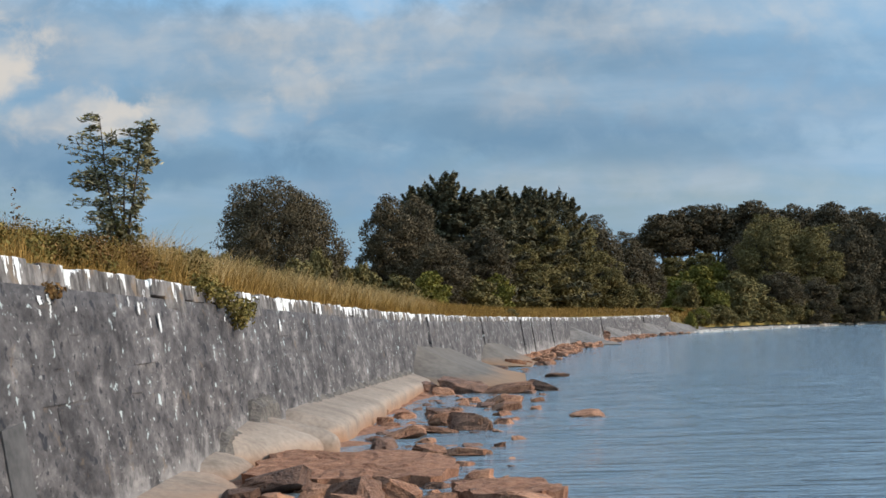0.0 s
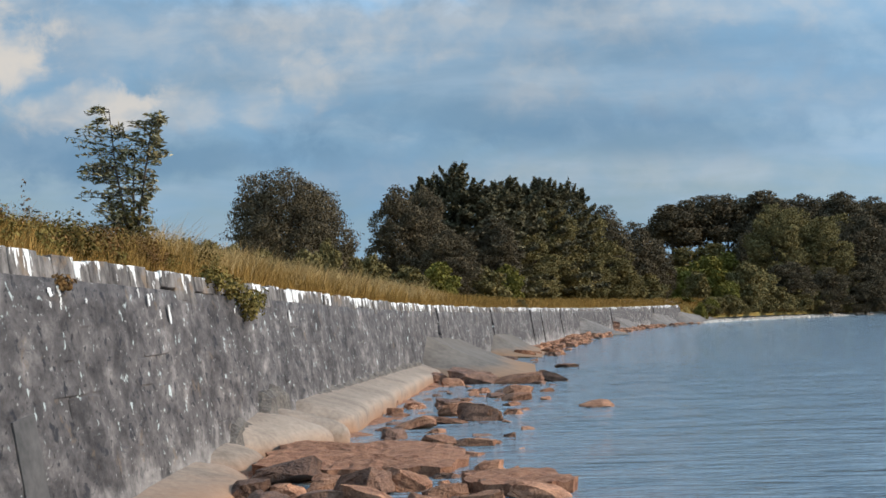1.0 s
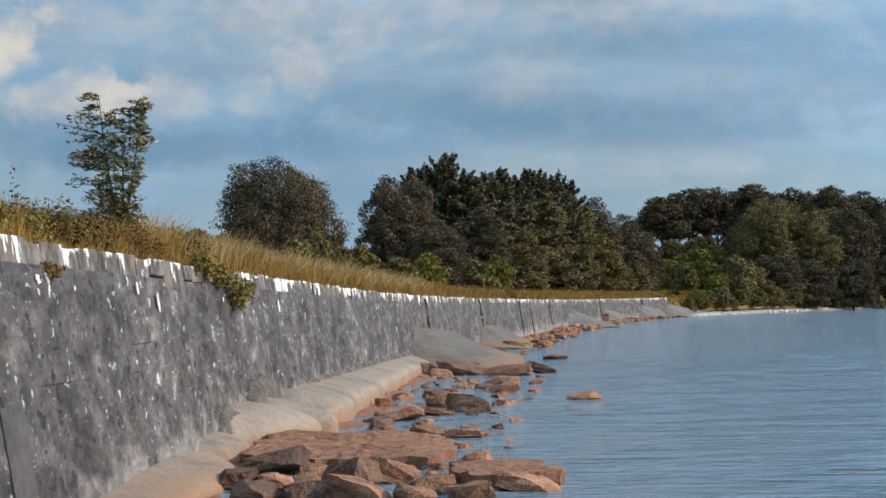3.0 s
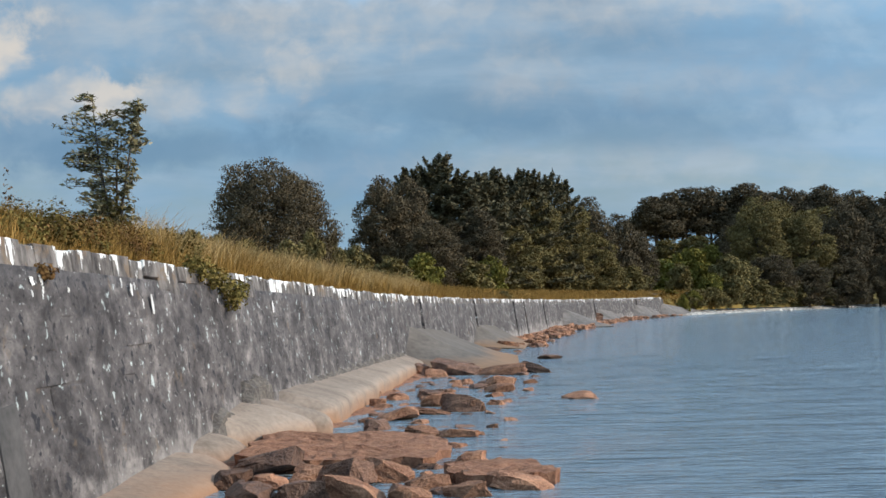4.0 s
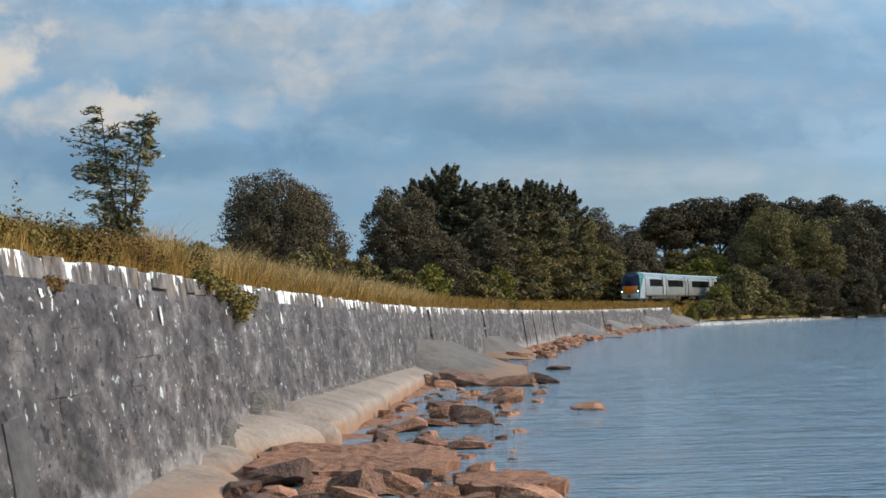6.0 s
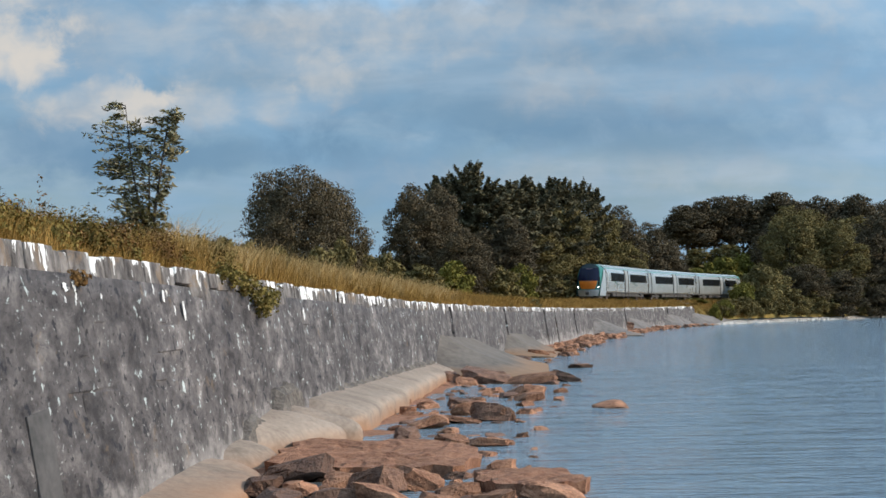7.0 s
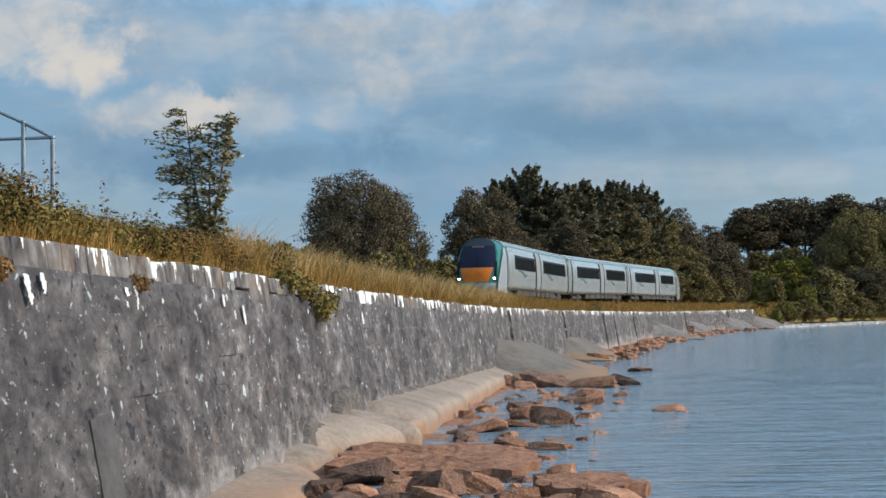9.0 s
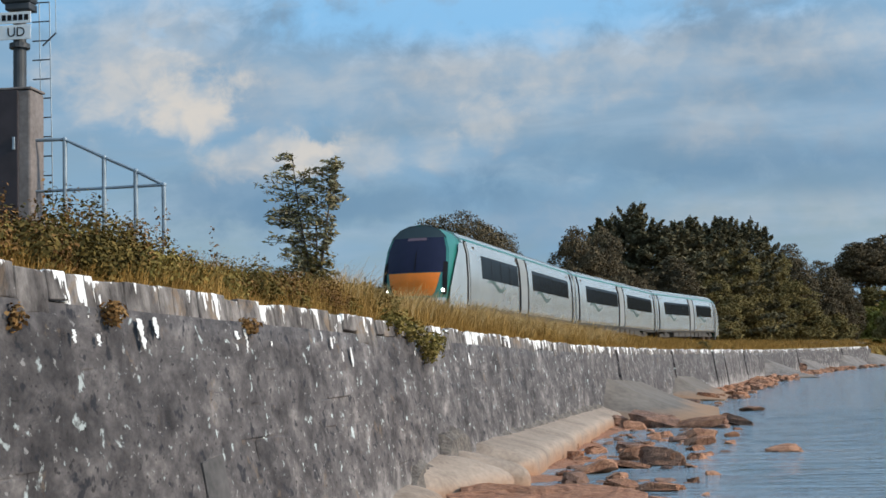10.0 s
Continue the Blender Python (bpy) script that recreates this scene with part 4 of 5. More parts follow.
# ---- footings, ramps and stones of the wall ----
def coping_material():
    """Mottled stone with white lime that runs down in blunt streaks from its upper edge."""
    m, nt, b = material("limed_coping", 0.92, 0.0, 0.25)
    base = noise_node(nt, 3.0, 5, (1, 1, 0.6), 0.65, coord="Position")
    streak = noise_node(nt, 4.0, 4, (0.7, 0.7, 0.10), 0.6, coord="Position", dist=0.15)
    reach = noise_node(nt, 2.1, 2, (1, 1, 0.2), 0.5, coord="Position")
    patch = noise_node(nt, 0.55, 2, coord="Position")
    ragged = noise_node(nt, 16.0, 4, (1, 1, 0.5), 0.65, coord="Position")
    tc = nt.nodes.new("ShaderNodeTexCoord")
    sep = nt.nodes.new("ShaderNodeSeparateXYZ")
    nt.links.new(tc.outputs["Object"], sep.inputs[0])
    depth = calc(nt, "SUBTRACT", 0.5, sep.outputs[2])
    run = calc(nt, "MULTIPLY", calc(nt, "SUBTRACT", calc(nt, "ADD", streak, calc(nt, "MULTIPLY", patch, 0.45)), 0.765), 12.0)
    cap = calc(nt, "ADD", calc(nt, "MULTIPLY", calc(nt, "SUBTRACT", reach, 0.34), 3.6), 0.2)
    edge = calc(nt, "ADD", calc(nt, "MULTIPLY", calc(nt, "SUBTRACT", reach, 0.56), 1.6), 0.0)
    f = calc(nt, "SUBTRACT", calc(nt, "MAXIMUM", calc(nt, "MINIMUM", run, cap), edge), depth)
    f = calc(nt, "ADD", f, calc(nt, "MULTIPLY", calc(nt, "SUBTRACT", ragged, 0.5), 0.75))
    col = ramp(nt, base, [(0.33, (0.036, 0.030, 0.028)), (0.50, (0.12, 0.105, 0.097)), (0.68, (0.27, 0.24, 0.22))])
    moss = noise_node(nt, 2.2, 5, (0.7, 0.7, 1), 0.7, coord="Position", dist=0.6)
    col = mixed(nt, ramp(nt, moss, [(0.54, (0, 0, 0)), (0.64, (0.7, 0.7, 0.7))]), col, (0.20, 0.135, 0.085))
    col = mixed(nt, ramp(nt, f, [(0.0, (0, 0, 0)), (0.06, (1, 1, 1))]), col, (0.80, 0.78, 0.75))
    nt.links.new(col, b.inputs["Base Color"])
    bump(nt, b, calc(nt, "ADD", base, calc(nt, "MULTIPLY", ragged, 0.4)), 0.8, 0.04)
    return m


M_COPING = coping_material()


def footing(stations, label, square=2.6, name="footing"):
    """Worn concrete cast against the wall's foot. stations: along, reach from the wall, height at the wall, height at the shoulder."""
    st = np.array(stations, float)
    n = max(8, int((st[-1, 0] - st[0, 0]) / 0.22))
    k = 12
    vs = []
    for i in range(n + 1):
        y = st[0, 0] + (st[-1, 0] - st[0, 0]) * i / n
        reach, back, shoulder = (float(np.interp(y, st[:, 0], st[:, c])) for c in (1, 2, 3))
        x0 = float(wall_x(y)) - 0.12
        end = min(y - st[0, 0], st[-1, 0] - y)
        round_off = 1 - 0.30 * max(0.0, 1 - end / 0.32) ** 2
        ring = [(-0.3, -0.6), (-0.3, back)]
        for j in range(k + 1):
            # a flat sloping top, a rounded shoulder and a steep front
            t = j / k * math.pi / 2
            u, w = math.sin(t) ** (2 / square), math.cos(t) ** (2 / square)
            ring.append(((reach + 0.12) * u, w * (back + (shoulder - back) * u ** 0.8)))
        ring.append((reach + 0.16, -0.6))
        for a, z in ring:
            d = 0.05 * noise.noise(Vector((y * 0.9, a * 1.6, z * 1.6))) + 0.008 * noise.noise(Vector((y * 3.1, a * 5, z * 5)))
            vs.append((x0 + (a * round_off if a > 0 else a) + (d if a > 0.1 else 0), y, z * (round_off if z > 0.1 else 1) + (d * 0.7 if z > 0.05 and a > 0 else 0)))
    q = k + 4
    fs = [(i * q + j, i * q + (j + 1) % q, (i + 1) * q + (j + 1) % q, (i + 1) * q + j) for i in range(n) for j in range(q)]
    fs += [tuple(range(q)), tuple(n * q + j for j in reversed(range(q)))]
    tagged(mesh_object(name, vs, fs, M_CONC, smooth=True), label, "footing", "footings of the wall")


footing([(12.0, 0.70, 0.18, 0.10), (17.0, 0.80, 0.25, 0.18), (18.6, 1.00, 0.33, 0.27), (20.0, 0.84, 0.38, 0.31), (20.7, 0.50, 0.34, 0.26)], "smooth rounded pale concrete footing block at the wall", 2.3)
footing([(20.9, 0.35, 0.36, 0.24), (21.5, 0.60, 0.42, 0.32), (22.2, 0.60, 0.44, 0.32), (22.7, 0.4, 0.4, 0.3)], "small rounded reddish concrete footing lump", 2.1)
footing([(22.8, 0.25, 0.60, 0.42), (24.0, 0.80, 0.70, 0.48), (25.2, 1.30, 0.76, 0.52)], "rounded pale concrete footing flaring from the wall", 3.6)
footing([(25.24, 1.30, 0.76, 0.52), (25.7, 1.38, 0.76, 0.52), (26.2, 1.30, 0.76, 0.50)], "cracked end of the pale concrete footing", 3.6)
footing([(27.9, 1.08, 0.72, 0.46), (29.0, 1.08, 0.72, 0.46), (37.0, 0.90, 0.68, 0.44), (44.0, 0.72, 0.66, 0.42), (48.9, 0.62, 0.64, 0.40)], "long low pale concrete footing stained orange below", 6.0)


def rough_ledge():
    """Broken render standing on the footings; its dark tone paints the shaded seam at the wall."""
    for y0, y1, z1, w in ((24.6, 27.0, 1.22, 0.24), (30.2, 48.4, 0.84, 0.14), (22.4, 24.2, 0.80, 0.16)):
        n = max(8, int((y1 - y0) / 0.13))
        vs = []
        for i in range(n + 1):
            y = y0 + (y1 - y0) * i / n
            x0 = float(wall_x(y)) - 0.12
            e = min(1, min(i, n - i) / 3.0)
            zt = 0.4 + (z1 - 0.4) * e * (0.88 + 0.28 * noise.noise(Vector((y * 2.3, 1, 0))) + 0.24 * noise.noise(Vector((y * 7, 3, 0))))
            wd = w * (0.8 + 0.5 * noise.noise(Vector((y * 1.7, 4, 0))) + 0.35 * noise.noise(Vector((y * 7, 6, 0))))
            vs += [(x0 - 0.35, y, 0.1), (x0 - 0.35, y, zt), (x0 + wd * 0.35 - 0.05, y, zt - 0.03), (x0 + wd * 0.9, y, zt * 0.86), (x0 + wd * 1.15, y, zt * 0.6), (x0 + wd * 1.5, y, 0.1)]
        fs = [(i * 6 + j, i * 6 + (j + 1) % 6, (i + 1) * 6 + (j + 1) % 6, (i + 1) * 6 + j) for i in range(n) for j in range(6)]
        fs += [(0, 1, 2, 3, 4, 5), tuple(n * 6 + q for q in (5, 4, 3, 2, 1, 0))]
        tagged(mesh_object("broken_render", vs, fs, M_CONC_GREY), "rough broken grey render at the wall's foot", "render", "broken render patches")


rough_ledge()


def ramp_block(y0, y1, out, high, mat, label, shrink=0.8):
    """A smooth concave apron that flares from the wall down into the lake."""
    n, k = 26, 16
    vs = []
    for i in range(n + 1):
        u = i / n
        y = y0 + (y1 - y0) * u
        f = 1 - (1 - shrink) * u
        rise = 0.10 + 0.90 * min(1.0, (y - y0) / 2.6) ** 0.8
        for j in range(k + 1):
            v = j / k
            x = float(wall_x(y)) - 0.25 + (out * f + 0.25) * v
            z = rise * (high * f * (1 - v) ** 1.7 * 0.62 + high * f * (1 - v) * 0.38) + 0.05
            vs.append((x, y + 0.25 * noise.noise(Vector((v * 3, 1, y0))) * (i == 0), z + 0.02 * noise.noise(Vector((x * 2, y, 0)))))
        vs.append((float(wall_x(y)) + out * f + 0.02, y, -0.7))
        vs.append((float(wall_x(y)) - 0.25, y, -0.7))
    q = k + 3
    fs = [(i * q + j, i * q + (j + 1) % q, (i + 1) * q + (j + 1) % q, (i + 1) * q + j) for i in range(n) for j in range(q)]
    fs += [tuple(range(q)), tuple(n * q + j for j in reversed(range(q)))]
    tagged(mesh_object("concrete_apron", vs, fs, mat), label, "apron", "aprons of the wall")


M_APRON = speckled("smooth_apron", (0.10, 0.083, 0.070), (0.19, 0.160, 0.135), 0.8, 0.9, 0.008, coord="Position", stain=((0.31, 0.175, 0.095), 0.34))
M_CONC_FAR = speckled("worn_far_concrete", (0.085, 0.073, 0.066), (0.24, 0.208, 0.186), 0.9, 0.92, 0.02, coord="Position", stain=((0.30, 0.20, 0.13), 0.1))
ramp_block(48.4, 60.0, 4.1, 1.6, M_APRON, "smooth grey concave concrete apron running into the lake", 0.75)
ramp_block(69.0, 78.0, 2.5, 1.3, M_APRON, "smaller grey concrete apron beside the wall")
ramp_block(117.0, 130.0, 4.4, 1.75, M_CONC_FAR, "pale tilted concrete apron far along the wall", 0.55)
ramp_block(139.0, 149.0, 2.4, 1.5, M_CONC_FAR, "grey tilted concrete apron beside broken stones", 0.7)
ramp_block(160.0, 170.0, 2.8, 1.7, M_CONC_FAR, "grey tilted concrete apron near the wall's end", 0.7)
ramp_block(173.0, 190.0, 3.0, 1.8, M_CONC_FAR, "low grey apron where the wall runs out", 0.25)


def pilasters():
    for y, lean in ((54.5, 0.1), (71.5, 0.1), (87.0, 0.1), (92.5, 0.1), (106.0, 0.1), (139.0, 0.1), (163.0, 0.1)):
        x, zt = float(wall_x(y)), float(wall_top(y))
        m = Matrix.Translation((x - 0.25, y, 0)) @ Matrix.Rotation(radians(-8.5), 4, "Y")
        b = box(0.18, 0, zt * 0.5, 0.26, 0.30, zt * 0.94, 0.03, m)
        tagged(part("buttress", b, M_WALL, None), "narrow leaning buttress on the lake wall", "buttress", "buttresses of the wall")


pilasters()


# ---- rails, post and cabinet on the bank ----
def bank(x, y):
    return float(ground_z(y, float(wall_x(y)) - x))


def handrail():
    root = new("handrail")
    tops = [(-6.94, 5.35), (-6.43, 5.10), (-6.02, 4.91), (-5.66, 4.72)]
    for x, z in tops:
        p = part("post", tube((x, 16, bank(x, 16) - 0.1), (x, 16, z), 0.029, seg=10), M_GALV, root)
        cap = bmesh.new()
        bmesh.ops.create_uvsphere(cap, u_segments=10, v_segments=6, radius=0.036)
        bmesh.ops.transform(cap, matrix=Matrix.Translation((x, 16, z)), verts=cap.verts)
        part("joint", cap, M_GALV, p, "", True)
    part("top_rail", tube((-8.3, 16, 5.37), (-6.94, 16, 5.35), 0.022, seg=10), M_GALV, root)
    for a, b in zip(tops, tops[1:]):
        part("sloping_rail", tube((a[0], 16, a[1]), (b[0], 16, b[1]), 0.022, seg=10), M_GALV, root)
    part("mid_rail", tube((-8.3, 16, 4.70), (-5.66, 16, 4.72), 0.02, seg=10), M_GALV, root)
    part("post", tube((-8.3, 16, bank(-8.3, 16) - 0.1), (-8.3, 16, 5.37), 0.024, seg=10), M_GALV, root)
    tagged(root, "galvanised steel tube handrail sloping down the bank", "handrail")


def text_mesh(parent, body, x, y, z, size):
    cu = bpy.data.curves.new("letters", "FONT")
    cu.body, cu.size, cu.extrude = body, size, 0.002
    tmp = bpy.data.objects.new("letters", cu)
    scene.collection.objects.link(tmp)
    me = bpy.data.meshes.new_from_object(tmp.evaluated_get(bpy.context.evaluated_depsgraph_get()))
    bpy.data.objects.remove(tmp)
    me.materials.append(M_BLACK)
    ob = new("letters", me)
    ob.parent = parent
    ob.matrix_basis = pose(x, y, z, 90, 0, 0)


def signal():
    x, y = -7.65, 16.25
    z0 = bank(x, y) - 0.1
    root = new("signal_post")
    part("pole", tube((x, y, z0), (x, y, 8.6), 0.085, 0.08, 16), M_POST, root, "dark painted steel pole")
    part("collar", tube((x, y, 6.60), (x, y, 6.66), 0.13, seg=16), M_POST, root)
    low = part("plate", box(x - 0.02, y - 0.11, 6.79, 0.44, 0.012, 0.19, 0.004), M_PLATE, root, "white plate with two black letters")
    text_mesh(low, "UD", x - 0.12, y - 0.118, 6.735, 0.17)
    up = part("plate", box(x - 0.02, y - 0.11, 6.98, 0.44, 0.012, 0.15, 0.004), M_PLATE, root, "white plate with a worn dark line of writing")
    for k in range(5):
        part("writing_bar", box(x - 0.16 + 0.075 * k, y - 0.118, 6.98, 0.055, 0.004, 0.075, 0.001), M_BLACK, up)
    part("head_bracket", box(x + 0.02, y, 7.13, 0.34, 0.24, 0.10, 0.02), M_POST, root)
    part("signal_head", box(x, y - 0.02, 7.62, 0.42, 0.26, 0.9, 0.05), M_POST, root, "dark signal head")
    # ladder on thin stiles
    for sx in (0.29, 0.43):
        part("ladder_stile", tube((x + sx, y + 0.05, z0), (x + sx - 0.05, y + 0.05, 7.2), 0.008, seg=6), M_GALV, root)
    for k in range(11):
        z = 4.7 + 0.25 * k
        sh = -0.05 * (z - z0) / (7.2 - z0)
        part("rung", tube((x + 0.19 + sh, y + 0.05, z), (x + 0.43 + sh, y + 0.05, z), 0.009, seg=6), M_POST, root)
    part("stay", tube((x + 0.31, y, 6.62), (x + 0.49, y, 6.78), 0.012, seg=6), M_POST, root)
    part("stay", tube((x + 0.49, y, 6.78), (x + 0.47, y, 8.4), 0.006, seg=6), M_GALV, root)
    tagged(root, "dark railway signal post with white plate and ladder", "signal post")
    cab = new("relay_cabinet")
    cx = -7.80
    zb = bank(cx, 15.9)
    part("body", box(cx, 16.05, (zb + 5.98) / 2, 0.96, 0.40, 5.98 - zb, 0.03), M_CAB, cab, "weathered grey-brown steel body")
    d = part("door", box(cx - 0.01, 15.84, (zb + 5.98) / 2 + 0.06, 0.66, 0.03, 5.85 - zb, 0.01), M_CAB_DARK, cab, "dark open-fronted door")
    part("latch", box(cx + 0.27, 15.815, 5.3, 0.03, 0.03, 0.16, 0.005), M_GALV, d)
    part("lid", box(cx, 16.05, 6.00, 0.98, 0.42, 0.03, 0.008), M_CAB, cab)
    tagged(cab, "weathered lineside steel cabinet with dark front", "cabinet")


handrail()
signal()


# ---- sapling and weeds on the bank ----
def sapling():
    """A thin young tree in the wind, its leafy shoots blown one way."""
    rng = np.random.default_rng(8)
    root = new("sapling")
    fx, fy = -5.62, 24.0
    fz = bank(fx, fy) - 0.05
    root.matrix_basis = pose(fx, fy, fz) @ Matrix.Diagonal((1.08, 1.0, 1.12, 1))
    stems = [[(0, 0, 0), (-0.12, 0, 0.7), (-0.30, 0.05, 1.6), (-0.40, 0.05, 2.55)], [(0.02, 0, 0), (0.10, -0.05, 0.8), (0.24, -0.05, 1.7), (0.34, 0, 2.42)],
             [(0, 0, 0), (-0.02, 0.1, 0.7), (-0.04, 0.2, 1.4), (0.0, 0.2, 2.0)]]
    for st in stems:
        bm = bmesh.new()
        for k in range(3):
            add_tube(bm, st[k], st[k + 1], 0.030 - 0.008 * k, 0.022 - 0.008 * k, 7)
        part("stem", bm, M_BARK, root)
    crowns = []
    for si, st in enumerate(stems):
        P = []
        tw = bmesh.new()
        for k in range(56 if si < 2 else 44):
            u = rng.uniform(0.20, 1.0) ** 0.85
            i = min(2, int(u * 3)); f = u * 3 - i
            b = np.array(st[i]) * (1 - f) + np.array(st[i + 1]) * f
            waist = 0.80 + 0.5 * min(1.0, abs(u - 0.42) / 0.25)
            ln = rng.uniform(0.22, 0.62) * (1.12 - 0.5 * u ** 2) * waist * (1.0 if si != 1 else 0.75)
            side = rng.choice([-1, -1, -1, 1]) if si != 1 else rng.choice([-1, -1, 1, 1])
            d = np.array([side * rng.uniform(0.55, 1.0) * (1.0 if side < 0 else 0.7), rng.uniform(-0.7, 0.7), rng.uniform(-0.05, 0.5)])
            m = 22
            t = np.linspace(0.12, 1, m)[:, None]
            p = b + d * ln * t + np.array([-0.30 if side < 0 else -0.06, 0, -0.10]) * t ** 2 * ln + rng.normal(0, 0.030, (m, 3)) * (1.2 - t * 0.6)
            P.append(p)
            add_tube(tw, b, p[-1], 0.006, 0.003, 4)
        part("branch", tw, M_BARK, root)
        P = np.concatenate(P)
        v, q = leaf_quads(P, rng.normal(0, 1, P.shape) + [0, -0.3, 0.5], 0.036, rng, 3.0, np.array([-1.0, 0, 0.12]))
        crowns.append(fast_mesh("crown", v, q, M_LEAF_SAP, root))
    # bushy foot
    p, d = lobe_points([(0.0, 0, 0.30, 0.36, 0.34), (0.25, 0, 0.2, 0.3, 0.25), (-0.25, 0, 0.2, 0.3, 0.25), (0.02, 0, 0.75, 0.25, 0.4)], 900, rng, 0.9)
    v, q = leaf_quads(p, d, 0.06, rng, 1.6)
    fast_mesh("undergrowth", v, q, M_WEED, root)
    tagged(root, "thin windblown sapling with narrow leaves on the bank", "sapling")
    return crowns


SAPLING_CROWNS = sapling()


def weeds(name, n, spots, leaf, mat, label, seed):
    rng = np.random.default_rng(seed)
    p, d = lobe_points(spots, n, rng, 0.9)
    v, q = leaf_quads(p, d + [0, 0, 0.4], leaf, rng, 1.7)
    tagged(fast_mesh(name, v, q, mat), label, "weeds", kind="stuff")


def bank_weeds():
    rnd = random.Random(3)
    spots, light, red = [], [], []
    for k in range(330):
        y = 5.5 + 21 * rnd.random() ** 1.15
        o = rnd.uniform(0.95, 3.4)
        x = float(wall_x(y)) - o
        r = rnd.uniform(0.12, 0.34)
        lst = spots if rnd.random() < 0.55 else (light if rnd.random() < 0.65 else red)
        lst.append((x, y, bank(x, y) + r * 0.7, r, r * rnd.uniform(0.8, 1.5)))
    for k in range(44):
        y = rnd.uniform(8.5, 17.5)
        x = float(wall_x(y)) - rnd.uniform(1.1, 2.6)
        tall = rnd.uniform(0.22, 0.42)
        red.append((x, y, bank(x, y) + 0.25 + tall, 0.055, tall))
    # the tall tangle round the foot of the handrail
    for k in range(70):
        y = rnd.uniform(10.0, 15.6)
        x = float(wall_x(y)) - rnd.uniform(1.3, 2.9)
        r = rnd.uniform(0.13, 0.27)
        rise = rnd.uniform(0.10, 0.42)
        (spots if k % 3 else red if k % 2 else light).append((x, y, bank(x, y) + rise, r, r * 1.2 + rise * 0.5))
    weeds("bank_weeds", 80000, spots, 0.034, M_WEED, "tangled olive and brown weeds on the bank", 4)
    weeds("pale_weeds", 40000, light, 0.032, M_WEED_LIGHT, "yellow-green weeds on the bank", 5)
    weeds("dry_docks", 34000, red, 0.028, M_WEED_RED, "dry reddish dock plants on the bank", 6)
    hang = [(float(wall_x(y)) - 0.42 + dx, y, z, r, r * 0.9) for y, dx, z, r in
            ((23.2, 0.0, 3.12, 0.26), (23.8, 0.1, 3.0, 0.24), (24.5, 0.12, 2.85, 0.26), (25.2, 0.14, 2.68, 0.24), (24.7, 0.14, 2.58, 0.2), (25.8, 0.1, 2.85, 0.2), (22.6, 0, 3.2, 0.2))]
    weeds("hanging_plant", 2300, hang, 0.042, M_WEED_LIGHT, "olive plant hanging over the wall's top", 7)
    tuft = [(float(wall_x(15.7)) - 0.40, 15.7, 2.93, 0.16, 0.10), (float(wall_x(12.0)) - 0.38, 12.0, 3.0, 0.13, 0.12), (float(wall_x(10.2)) - 0.38, 10.2, 2.9, 0.1, 0.12)]
    weeds("wall_tuft", 900, tuft, 0.035, M_WEED_RED, "dry tufts growing from the wall's joints", 8)


M_WEED_LIGHT = leaf_material("yellow_weeds", (0.07, 0.060, 0.018), (0.185, 0.142, 0.042), (0.36, 0.26, 0.09), vary=0.5)
M_WEED_RED = leaf_material("dry_dock", (0.08, 0.042, 0.016), (0.21, 0.112, 0.042), (0.36, 0.22, 0.095), vary=0.5)


bank_weeds()


# ---- rocks on the shore ----
def rock_mesh(seed, chop=9):
    """A split block: a cuboid cut by a few slanting planes, edges chipped."""
    rnd = random.Random(seed)
    bm = bmesh.new()
    bmesh.ops.create_cube(bm, size=1.0)
    for i in range(chop):
        up = i % 3 == 2
        a = rnd.uniform(0, 2 * math.pi)
        n = Vector((math.cos(a), math.sin(a), rnd.uniform(0.7, 1.6) if up else rnd.uniform(-0.25, 0.45))).normalized()
        r = bmesh.ops.bisect_plane(bm, geom=bm.verts[:] + bm.edges[:] + bm.faces[:], plane_co=n * rnd.uniform(0.36, 0.54), plane_no=n, clear_outer=True)
        cut = [g for g in r["geom_cut"] if isinstance(g, bmesh.types.BMEdge)]
        if cut:
            bmesh.ops.contextual_create(bm, geom=cut)
    bmesh.ops.bevel(bm, geom=bm.edges[:], offset=0.012, segments=1, affect="EDGES")
    bmesh.ops.triangulate(bm, faces=[f for f in bm.faces if len(f.verts) > 4])
    bmesh.ops.subdivide_edges(bm, edges=[e for e in bm.edges if e.calc_length() > 0.3], cuts=2, use_grid_fill=True)
    for v in bm.verts:
        v.co += Vector((1.1, 1.1, 1)) * (0.05 * noise.noise(v.co * 3 + Vector((seed, 0, 0))) + 0.045 * noise.noise(v.co * 9 + Vector((seed, 5, 0))))
    bmesh.ops.triangulate(bm, faces=[f for f in bm.faces if len(f.verts) > 4])
    me = bpy.data.meshes.new("rock")
    bm.to_mesh(me)
    bm.free()
    return me


ROCKS = [rock_mesh(s) for s in range(14)]
_rk = itertools.count()


def a_rock(name, x, y, z, w, d, h, turn, mat, label, group):
    i = next(_rk)
    me = ROCKS[i % len(ROCKS)].copy()
    me.materials.append(mat)
    ob = new(name, me)
    ob.matrix_basis = pose(x, y, z + h * 0.24, (i * 37 % 35) - 17, (i * 23 % 31) - 15, turn) @ Matrix.Diagonal((w, d * 0.95, h * 0.86, 1))
    return tagged(ob, label, "rock", group)


